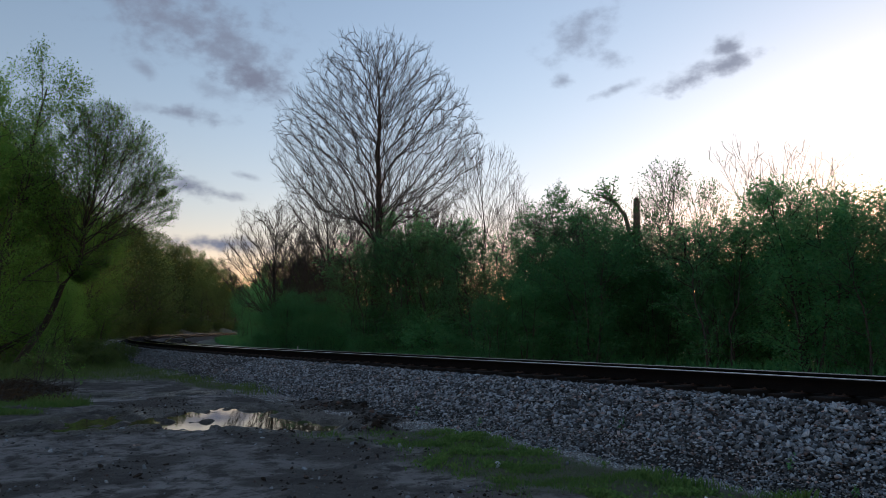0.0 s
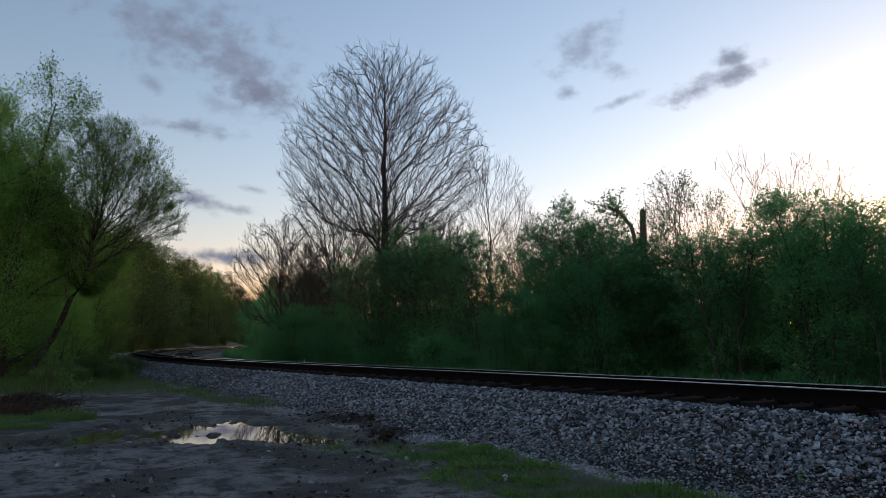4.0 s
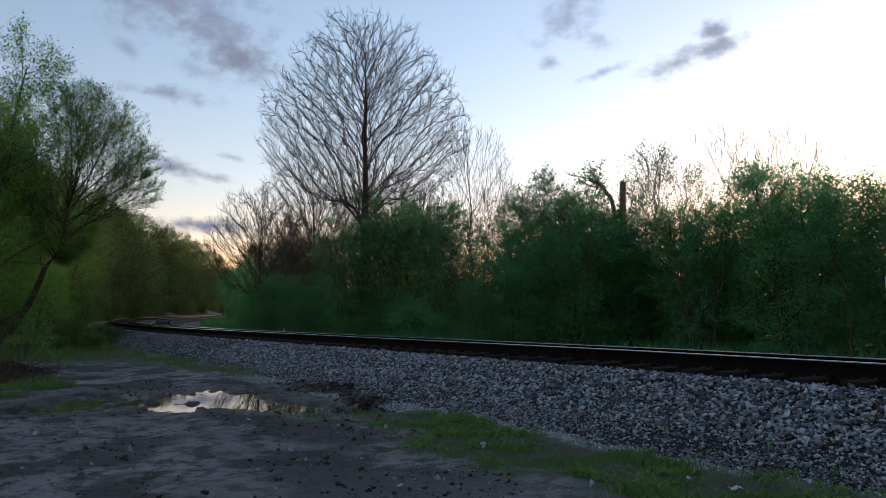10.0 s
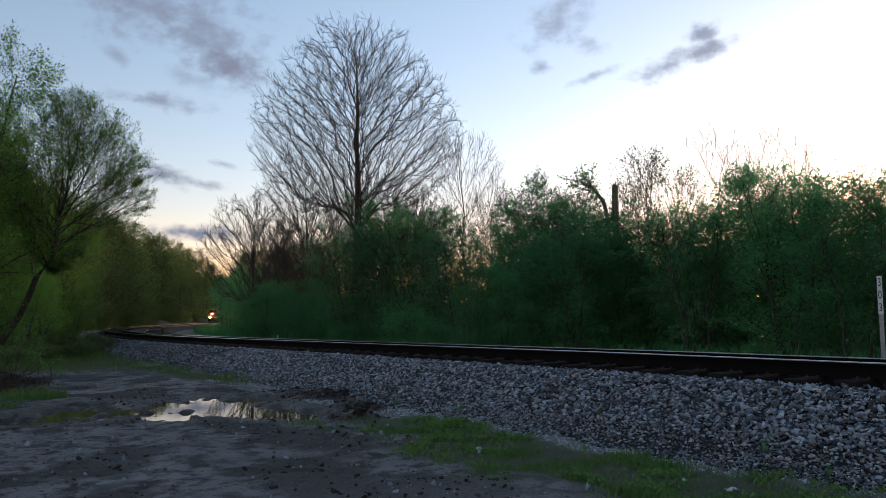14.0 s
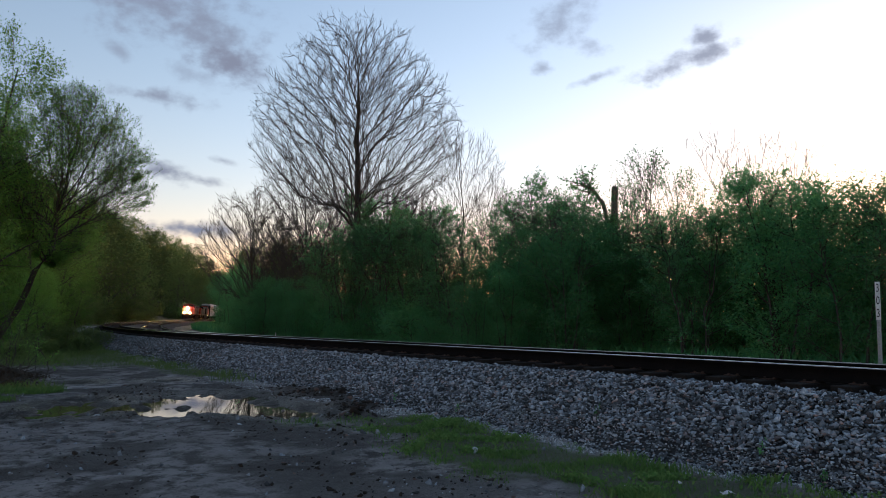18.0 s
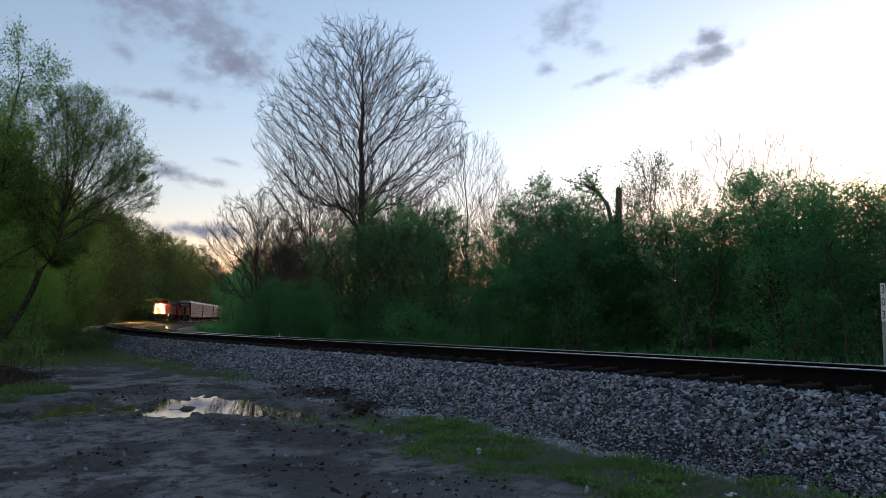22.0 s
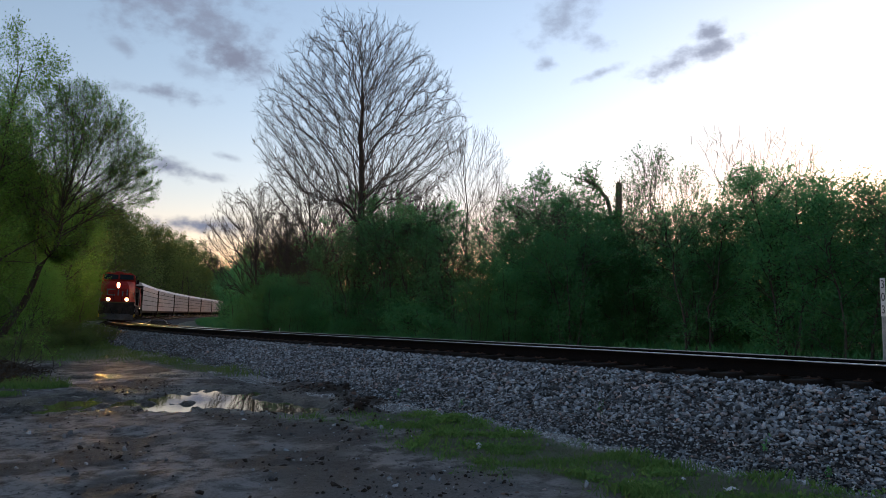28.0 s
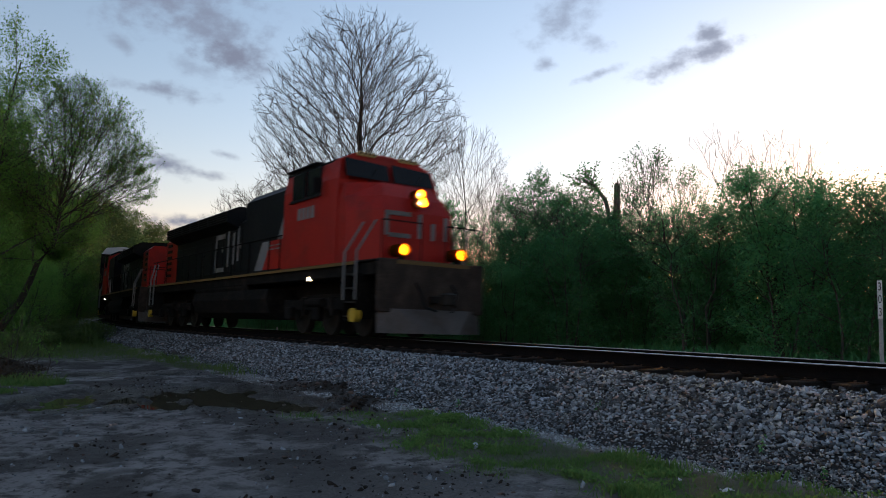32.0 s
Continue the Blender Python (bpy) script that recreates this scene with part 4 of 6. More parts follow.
    ob = thing(name, label, "tree")
    m = trunk // forks
    for j in range(forks):
        q = slice(j * m, (j + 1) * m)
        flare = 1 + 0.5 * np.exp(-np.arange(m) * step / 0.5)
        link("trunk" if forks == 1 else "stem", mesh_np("stem", *tubes(P[q][None], (R[q] * flare)[None], 10), True), M[bark], ob)
    for b in np.unique(limb[i][stout]):
        w = stout & (limb[i] == b)
        link("limb", mesh_np("limb", *tubes(seg[w], rr[w], 6), True), M[bark], ob)
    w = ~stout
    thin = R[i] < 0.016
    T1, Q1 = shoots(seg[thin], rr[thin], twigs, 0.1, 1.0, 36, lambda t, pl: 0 * t + twig, 0.8, 3, 0.26, 0.07, rng, r_tip * 0.80)
    T2, Q2 = shoots(T1, Q1, 3, 0.15, 1.0, 34, lambda t, pl: 0 * t + twig * 0.55, 0.8, 2, 0.30, 0.08, rng, r_tip * 0.70)
    link("twig_work", mesh_np("twig_work", *joined(tubes(seg[w], rr[w], 4), tubes(T1, Q1, 3), tubes(T2, Q2, 3))), M[bark], ob)["kind"] = "stuff"
    return ob


def leafy_tree(label, height, rad, r0, seed, leaf="leaf_far", per=5, size=0.16, fork=0.18, lean=(0, 0), limbs=20, name="leafy_tree", stems=1, bark="bark", angle=56, scatter=0.22, twigs=(8, 7), group="", limbs_apart=False, fine=True):
    rng = np.random.default_rng(seed)
    big, boughs, small, lv = [], [], [], []
    for j in range(stems):
        a = j * 2.4 + rng.uniform(0, 1)
        o = 0.0 if stems == 1 else rad * 0.35
        tip = (lean[0] + o * 1.7 * math.cos(a), lean[1] + o * 1.7 * math.sin(a), height * (0.96 if j == 0 else rng.uniform(0.72, 0.97)))
        foot = (o * 0.5 * math.cos(a), o * 0.5 * math.sin(a), -0.35)
        mid = ((tip[0] * 0.35 + foot[0] * 0.65), (tip[1] * 0.35 + foot[1] * 0.65), height * 0.45)
        P0, R0 = stem([foot, mid, tip], r0, r0 * 0.12, 10, rng, 0.05 * height / 6)
        reach = oval(fork, 1.0, rad if stems == 1 else rad * 0.72)
        P1, R1 = shoots(P0, R0, limbs, fork, 1.0, angle, lambda t, pl: reach(t), 0.5, 6, 0.06, 0.09, rng, 0.012)
        P2, R2 = shoots(P1, R1, twigs[0], 0.15, 1.0, 42, lambda t, pl: pl * 0.42 + 0.15, 0.55, 3, 0.05, 0.10, rng, 0.006)
        P3, R3 = shoots(P2, R2, twigs[1], 0.2, 1.0, 42, lambda t, pl: pl * 0.42 + 0.12, 0.6, 2 if fine == 2 else 3, 0.03, 0.12, rng, 0.004)
        big += [tubes(P0, R0, 8)]
        if stems == 1:
            boughs += singles(P1, R1, 5)
        else:
            small += [tubes(P1, R1, 4)]
        if fine:
            small += [tubes(P2, R2, 3)]
        if fine == 2:
            small += [tubes(P3, R3, 3)]
        lv.append(leaves_on(P3, per, size, scatter, rng))
    return tree_thing(name, label, big, boughs if limbs_apart else [], joined(*small) if limbs_apart or stems > 1 else joined(*boughs, *small), joined(*lv), M[bark], M[leaf], group)


def put(ob, x, y, z, turn=0.0, k=1.0, kz=None, tilt=(0, 0)):
    ob.matrix_basis = pose(x, y, z, tilt[0], tilt[1], turn)
    ob.scale = (k, k, kz or k)
    return ob


def again(ob, x, y, z, turn=0.0, k=1.0, kz=None, tilt=(0, 0)):
    c = copy_thing(ob, pose(x, y, z, tilt[0], tilt[1], turn))
    c.scale = (k, k, kz or k)
    return c


def sow(kinds, spots, seed):
    """Plants the kinds in turn on spots of (s, lat, size)."""
    rng = random.Random(seed)
    used = set()
    for j, (s, lat, k) in enumerate(spots):
        i = rng.randrange(len(kinds))
        x, y, z = land(s, lat)
        k *= rng.uniform(0.9, 1.1)
        f = again if i in used else put
        used.add(i)
        f(kinds[i], x, y, z - 0.05, rng.uniform(0, 360), k * rng.uniform(0.98, 1.15), k)
    for i, ob in enumerate(kinds):
        if i not in used:
            x, y, z = land(spots[0][0], spots[0][1] - 3)
            put(ob, x, y, z, 0, 1)


# the thicket's outline seen from the road: bearing and rise, as tangents
SKYLINE = ((-0.40, 0.065), (-0.29, 0.076), (-0.24, 0.085), (-0.195, 0.072), (-0.163, 0.095), (-0.13, 0.135), (-0.083, 0.154), (-0.035, 0.145), (0.013, 0.136),
           (0.045, 0.108), (0.077, 0.083), (0.11, 0.155), (0.133, 0.182), (0.18, 0.188), (0.213, 0.170), (0.24, 0.143), (0.27, 0.143), (0.295, 0.16), (0.335, 0.16),
           (0.38, 0.182), (0.44, 0.195), (0.50, 0.198), (0.56, 0.204), (0.63, 0.215), (0.82, 0.225))


def build_trees():
    rng = random.Random(9)
    # the tall bare tree, its smaller neighbours
    big = grown_tree("tall leafless tree with a broad oval crown of fine twigs", (6.4, 7.6, 8.8, 9.9, 11.2, 12.9, 14.0, 15.0, 15.8, 16.2), (2.4, 4.2, 5.0, 5.35, 5.3, 4.5, 3.6, 2.8, 1.8, 0.7), 0.0, 0.0073, 3)
    put(big, *spot(637, 34.0, 596), turn=40)
    a = grown_tree("leafless tree with a spreading twiggy crown", (1.8, 3.0, 4.5, 6.0, 7.2, 8.0), (1.2, 2.6, 3.4, 3.2, 2.2, 0.8), 0.0, 0.0075, 5, n=1500, step=0.22, kill=0.36, sprouts=12, fork=0.16, power=2.1, twigs=1, twig=0.4)
    put(a, *spot(452, 46), turn=10, k=1.12, kz=1.25)
    again(a, *spot(545, 42), turn=150, k=1.05, kz=1.42)
    again(a, *spot(690, 44), turn=250, k=1.0, kz=1.4)
    again(a, *spot(600, 47), turn=70, k=1.0, kz=1.3)
    again(a, *spot(740, 46), turn=330, k=0.85, kz=1.3)
    again(a, *spot(505, 52), turn=200, k=1.0, kz=1.2)
    thin = bare_tree("slender leafless sapling with upswept branches", 9.6, 2.0, 0.075, 7, limbs=22, fork=0.3, twigs=(4, 4, 3), thin=0.0048, angle=56, low=0.15, top=0.8, fine=0.6)
    put(thin, *spot(826, 29), turn=0)
    again(thin, *spot(872, 33), turn=120, k=0.85)
    wisp = bare_tree("wispy leafless sapling over the thicket", 7.4, 1.3, 0.045, 17, limbs=6, fork=0.50, twigs=(3, 2, 2), thin=0.0064, bark="bark", angle=34, low=0.4, top=0.85, fine=0.5, leaf="leaf", per=1, size=0.034)
    put(wisp, *spot(1275, 22), turn=40, k=1.05, kz=1.02)
    again(wisp, *spot(1375, 22), turn=200, k=1.1, kz=1.0)
    again(wisp, *spot(1425, 23), turn=300, k=1.05, kz=1.0)
    for px, d, k in ((905, 25, 0.62), (948, 23, 0.58), (985, 25, 0.60), (752, 30, 0.72), (700, 31, 0.6), (665, 32, 0.66), (1010, 20, 0.5)):
        again(thin, *spot(px, d), turn=px * 1.7, k=k * 0.9, kz=k)
    spray = bare_tree("slender young tree with upswept leafy sprays", 6.3, 1.35, 0.05, 19, limbs=12, fork=0.34, twigs=(4, 3, 2), thin=0.0042, angle=32, rise=0.08, low=0.3, top=0.9, fine=0.5, leaf="leaf", per=5, size=0.058)
    put(spray, *spot(1152, 20.5), turn=15)
    again(spray, *spot(1205, 20.8), turn=130, k=0.9, kz=0.93)
    again(spray, *spot(1128, 22), turn=230, k=0.85, kz=0.9)
    again(spray, *spot(1020, 22), turn=310, k=0.8, kz=0.86)
    # the thicket behind the track
    def thickets(n, seed, per, size, lab, fine, scatter=0.13, clear=0.05):
        return [leafy_tree(lab, 5.5, 1.55, 0.045, seed + i, "leaf", per, size, clear, stems=4, limbs=11, name="thicket_tree",
                           twigs=(5, 5), scatter=scatter, group="thicket behind the track", angle=50, fine=fine) for i in range(n)]
    front, airy, back = [], [], []

    def plant(s, lat, rows, lo, hi):
        s, lat = s + rng.uniform(-0.6, 0.6), lat + rng.uniform(-0.7, 0.7)
        x, y, z = land(s, lat)
        if y < 2:
            return
        if rows is front and -0.21 < x / y < 0.125:
            lo, hi = (0.36, 0.52) if x / y < -0.045 else (0.38, 0.54)
        if rows is airy and -0.21 < x / y < 0.1:
            lo, hi = 1.05, 1.3
        if rows is front and x / y > 0.20:
            lo, hi = 0.78, 0.92
        if rows is front and x / y > 0.40:
            lo, hi = 0.98, 1.12
        if rows is back and -0.21 < x / y < 0.125:
            lo, hi = 0.46, 0.55
        if rows is back and s >= 28 and x / y > -0.25:
            lo, hi = 0.46, 0.60
        if rows is back and s < 40 and x / y > 0.19:
            lo, hi = (0.46, 0.60) if x / y < 0.3 else (0.62, 0.74)
        top = 1.5 + y * float(np.interp(x / y, [a for a, _ in SKYLINE], [r for _, r in SKYLINE]))
        rows.append((s, lat, min(max(top * rng.uniform(lo, hi), 2.4), 13) / 5.9))
    for lat, step, end in ((-6.0, 1.9, 26), (-8.0, 2.4, 26), (-11.5, 2.6, 28)):
        s = -20.0
        while s < end:
            plant(s, lat, front, 0.68, 0.84)
            s += step
    for lat, step in ((-6.6, 2.2), (-9.0, 2.5)):
        s = -17.0
        while s < 24:
            plant(s, lat, airy, 0.96, 1.12)
            s += step
    for lat, step in ((-17, 2.8), (-24, 3.4), (-33, 4.2)):
        s = -36.0
        while s < 34:
            plant(s, lat, back, 0.34, 0.48)
            s += step
    for lat in (-8.5, -13, -19):
        s = 28.0
        while s < 150:
            plant(s, lat - (s - 30) * 0.085, back, 0.85, 1.0)
            s += 4.0 + (s - 30) * 0.06
    for px, d, k in ((446, 40, 0.62), (470, 37, 0.78), (492, 41, 0.95), (520, 36, 0.80), (545, 38, 0.9), (455, 44, 0.85), (575, 36, 0.85), (505, 33, 0.5), (532, 32, 0.5), (1083, 20, 1.0), (1114, 20.5, 1.0), (1010, 19, 1.0), (960, 20, 0.95), (846, 20, 0.62), (876, 21, 0.66), (905, 19.5, 0.62), (925, 21, 0.72)):
        x, y, z = spot(px, d)
        s, lat = near_track(np.array([x]), np.array([y]))
        front.append((float(s[0]), float(lat[0]), k * 0.8))
    sow(thickets(3, 20, 18, 0.058, "dense young thicket tree in fresh green leaf", True, 0.13, 0.14), front, 3)
    sow(thickets(3, 26, 13, 0.050, "slim thicket tree with sparse young leaves", 2, 0.03, 0.22), airy, 8)
    sow(thickets(3, 30, 6, 0.10, "young thicket tree in green leaf, farther back", False), back, 7)
    # low bushes at the foot of the thicket
    bush = [leafy_tree("low rounded bush in young leaf", 1.7, 1.1, 0.02, 40 + i, "leaf", 11, 0.060, 0.05, stems=4, limbs=8, name="bush", twigs=(5, 5), scatter=0.1) for i in range(2)]
    sow(bush, [(s, -4.7 - 0.4 * (s % 3), 0.75 + 0.1 * (s % 4)) for s in (6.5, 9, 12, 14.5, 17, 20, 23, 26)] + [(float(q[0][0]), float(q[1][0]), k) for q, k in ((near_track(np.array([spot(px, d)[0]]), np.array([float(d)])), k) for px, d, k in ((436, 47, 0.9), (444, 42, 0.8), (470, 39, 0.9), (500, 37, 0.85), (530, 35, 0.8), (455, 46, 1.0)))] + [(-17.0 + 2.1 * i, -9.6 - 0.5 * (i % 2), 1.15 + 0.12 * (i % 3)) for i in range(13)], 4)
    scrub = [leafy_tree("rounded olive-green bush at the foot of the wooded bank", 1.7, 1.1, 0.02, 44 + i, "leaf_far", 6, 0.085, 0.05, stems=4, limbs=8, name="bush", twigs=(5, 5), scatter=0.1) for i in range(2)]
    sow(scrub, [(33, 9.5, 1.0), (37, 8.6, 1.1), (30, 12.5, 1.3)] + [(45 + 6 * i, 7.2 + (i % 3) * 0.8, 1.5 + 0.25 * (i % 4)) for i in range(24)] + [(125 + 9 * i, 5.8 + (i % 3) * 1.2, 1.9 + 0.3 * (i % 4)) for i in range(26)], 6)
    for j, (px, d, k) in enumerate(((52, 27, 0.42), (92, 26, 0.36), (128, 29, 0.50), (160, 28, 0.38), (182, 33, 0.5), (30, 23, 0.40), (108, 33, 0.6))):
        again(scrub[j % 2], *spot(px, d), turn=50 * j, k=k * 1.3, kz=k)
    # the wooded bank on the outer side of the bend
    forest = [leafy_tree("tall woodland tree in fresh yellow-green leaf", 12.5, 4.2, 0.20, 60 + i, "leaf_far", 4, 0.29, 0.10, limbs=20, twigs=(7, 6), scatter=0.35, fine=False) for i in range(4)]
    sow(forest, FOREST(rng), 5)
    # unseen trees added behind the camera; they only hold back low sky light
    for j in range(15):
        again(forest[j % 4], -44 + 6.2 * j, -26 - 5 * (j % 3), -0.1, turn=71 * j, k=1.05, kz=0.5 + 0.06 * (j % 3))
    near = [leafy_tree("broad tree with yellow-green spring leaves by the road", 9.0, 3.6, 0.15, 70 + i, "leaf_y", 22, 0.062, 0.05, limbs=22, twigs=(8, 7), scatter=0.11, stems=2) for i in range(3)]
    for j, (px, d, k, kz) in enumerate(((-118, 27, 1.2, 1.34), (-72, 31, 0.95, 1.12), (-40, 35, 1.1, 1.28), (-110, 33, 1.1, 1.4), (70, 46, 0.8, 1.05), (92, 52, 0.9, 1.15), (44, 36, 0.42, 0.36),
                                      (88, 40, 0.5, 0.5), (118, 58, 0.85, 1.05), (20, 50, 1.1, 1.35), (-140, 25, 1.0, 1.1), (130, 47, 0.5, 0.42))):
        (put if j < 3 else again)(near[j % 3], *spot(px, d), turn=67 * j, k=k, kz=kz)
    lean = bare_tree("dark leaning tree with thin spring foliage on fine branches", 11.9, 3.4, 0.20, 81, limbs=26, fork=0.42, lean=(4.3, 0), twigs=(8, 7, 4), thin=0.0055, angle=52, rise=0.03,
                     low=0.36, top=0.68, leaf="leaf_y", per=10, size=0.060, knee=0.74, name="leaning_tree")
    put(lean, *spot(-22, 31.5), turn=-4)



def spot(px, dist, py=595):
    """A place ahead at the bearing px of the view and dist metres deep, on the land."""
    x = dist * math.tan(math.atan((px - 784) / 1247.0) + 0.0)
    s, lat = near_track(np.array([x]), np.array([dist]))
    return x, dist, float(ground_z(x, dist)) + float(bank(s, lat)[0]) - 0.1


def FOREST(rng):
    out = []
    s = 48.0
    while s < 480:
        for lat in (9.0, 14.5, 21, 29, 40):
            out.append((s + rng.uniform(-2, 2), lat + rng.uniform(-2, 2) + (s < 70) * 3, rng.uniform(0.95, 1.25) + 0.10 * (lat > 20) + 0.35 * (s > 130)))
        if s > 170:
            for lat in (-18, -26, -36):
                out.append((s + rng.uniform(-3, 3), lat + rng.uniform(-2, 2), rng.uniform(1.25, 1.6)))
        s += 7.5 + s * 0.05
    return out


build_trees()


# ---- grass, weeds, litter ----
def blades(c, h, rng, wide=0.16, lean=0.5):
    """Bent blades, two faces each."""
    n = len(c)
    a = rng.uniform(0, 6.28, n)
    d = np.stack([np.cos(a), np.sin(a), 0 * a], -1)
    e = np.stack([-np.sin(a), np.cos(a), 0 * a], -1)
    w = (h * wide)[:, None]
    up = np.array([0, 0, 1.0]) * h[:, None]
    bend = d * (h * lean * rng.random(n))[:, None]
    v = np.stack([c - e * w * 0.5, c + e * w * 0.5, c + up * 0.6 + bend * 0.35 + e * w * 0.35, c + up + bend], 1)
    return v.reshape(-1, 3), np.arange(n * 4).reshape(n, 4)


def scatter_on(n, x0, x1, y0, y1, rng, pick):
    x, y = rng.uniform(x0, x1, n), rng.uniform(y0, y1, n)
    s, lat = near_track(x, y)
    k = pick(x, y, s, lat) > rng.random(n)
    return x[k], y[k], s[k], lat[k]


def build_grass():
    rng = np.random.default_rng(77)

    def tufty(x, y, s, lat):
        return grass_weight(x, y, s, lat) * (0.05 + 0.95 * sstep(-0.16, 0.34, fractal(x, y, 0.40, 4, 41))) * (lat > 2.9)
    x, y, s, lat = scatter_on(430000, -3, 5.5, 4.0, 13.5, rng, tufty)
    x2, y2, _, _ = scatter_on(60000, -11, -7, 11.8, 15.8, rng, lambda x, y, s, lat: 0.7 * grass_weight(x, y, s, lat))
    x, y = np.concatenate([x, x2]), np.concatenate([y, y2])
    h = rng.uniform(0.02, 0.065, len(x)) * (0.8 + 0.8 * sstep(0, 0.5, fractal(x, y, 0.7, 2, 42)))
    me = mesh_np("grass_strip", *blades(np.stack([x, y, ground_z(x, y) - 0.005], -1), h, rng, 0.20, 0.9))
    tagged(link("grass_strip", me, M["grass"]), "strip of short bright green grass and weeds along the ballast", "grass", kind="stuff")
    x, y, s, lat = scatter_on(300000, -3, 5.5, 4.0, 13.5, rng, lambda x, y, s, lat: tufty(x, y, s, lat) * sstep(0.0, 0.35, fractal(x, y, 0.8, 3, 44)))
    c = np.stack([x, y, ground_z(x, y) + rng.uniform(0.01, 0.055, len(x))], -1)
    tagged(link("strip_weeds", mesh_np("strip_weeds", *leaf_cloud(c, 0.036, rng)), M["grass"]), "low broad-leaved weeds among the grass", "weeds", kind="stuff")
    x, y, s, lat = scatter_on(150000, -26, -4, 14, 42, rng, lambda x, y, s, lat: grass_weight(x, y, s, lat) * (lat > 3.0))
    h = rng.uniform(0.04, 0.17, len(x)) * (0.6 + 0.8 * sstep(-0.3, 0.4, fractal(x, y, 2, 2, 43)))
    me = mesh_np("verge_grass", *blades(np.stack([x, y, ground_z(x, y) + bank(s, lat) - 0.01], -1), h, rng, 0.10, 0.7))
    tagged(link("verge_grass", me, M["leaf_far"]), "rough green verge between the dirt road and the trees", "grass", kind="stuff")
    n = 52000
    s = np.concatenate([rng.uniform(-12, 45, 30000), rng.uniform(45, 170, 22000)])
    lat = -3.8 - 5.5 * sstep(14, 30, s) - (4.5 + 0.06 * np.maximum(s - 30, 0)) * rng.random(n)
    p = flat(s, lat, 0)
    me = mesh_np("undergrowth", *blades(np.stack([p[:, 0], p[:, 1], ground_z(p[:, 0], p[:, 1]) - 0.25], -1), rng.uniform(0.3, 1.0, n), rng, 0.06, 0.6))
    tagged(link("undergrowth", me, M["leaf"]), "dark green undergrowth behind the track", "undergrowth", kind="stuff")
    # single weeds on the ballast's foot
    for j, (s, lat, hh) in enumerate(((-1.7, 2.75, 0.20), (-3.9, 2.95, 0.17), (0.6, 3.1, 0.16), (-4.6, 3.2, 0.15), (2.2, 3.15, 0.2))):
        q = tp(s, lat, bed_z(lat))
        P, R = stem([(0, 0, -0.02), (0.01, 0.01, hh * 0.5), (0.03, 0.0, hh)], 0.004, 0.002, 5, rng, 0.004)
        P1, R1 = shoots(P, R, 7, 0.3, 1, 45, lambda t, pl: 0 * t + hh * 0.28, 0.7, 3, 0.05, 0.1, rng, 0.0015)
        w = thing("weed", "thin dry weed at the foot of the ballast", "weed", "weeds on the ballast", m=pose(*q))
        link("stalk", mesh_np("stalk", *tubes(P, R, 5)), M["bark"], w)
        link("twig_work", mesh_np("twig_work", *tubes(P1, R1, 3)), M["bark"], w)["kind"] = "stuff"
        link("leaf_tuft", mesh_np("leaf_tuft", *leaves_on(P1, 4, 0.03, 0.008, rng)), M["leaf"], w)["kind"] = "stuff"


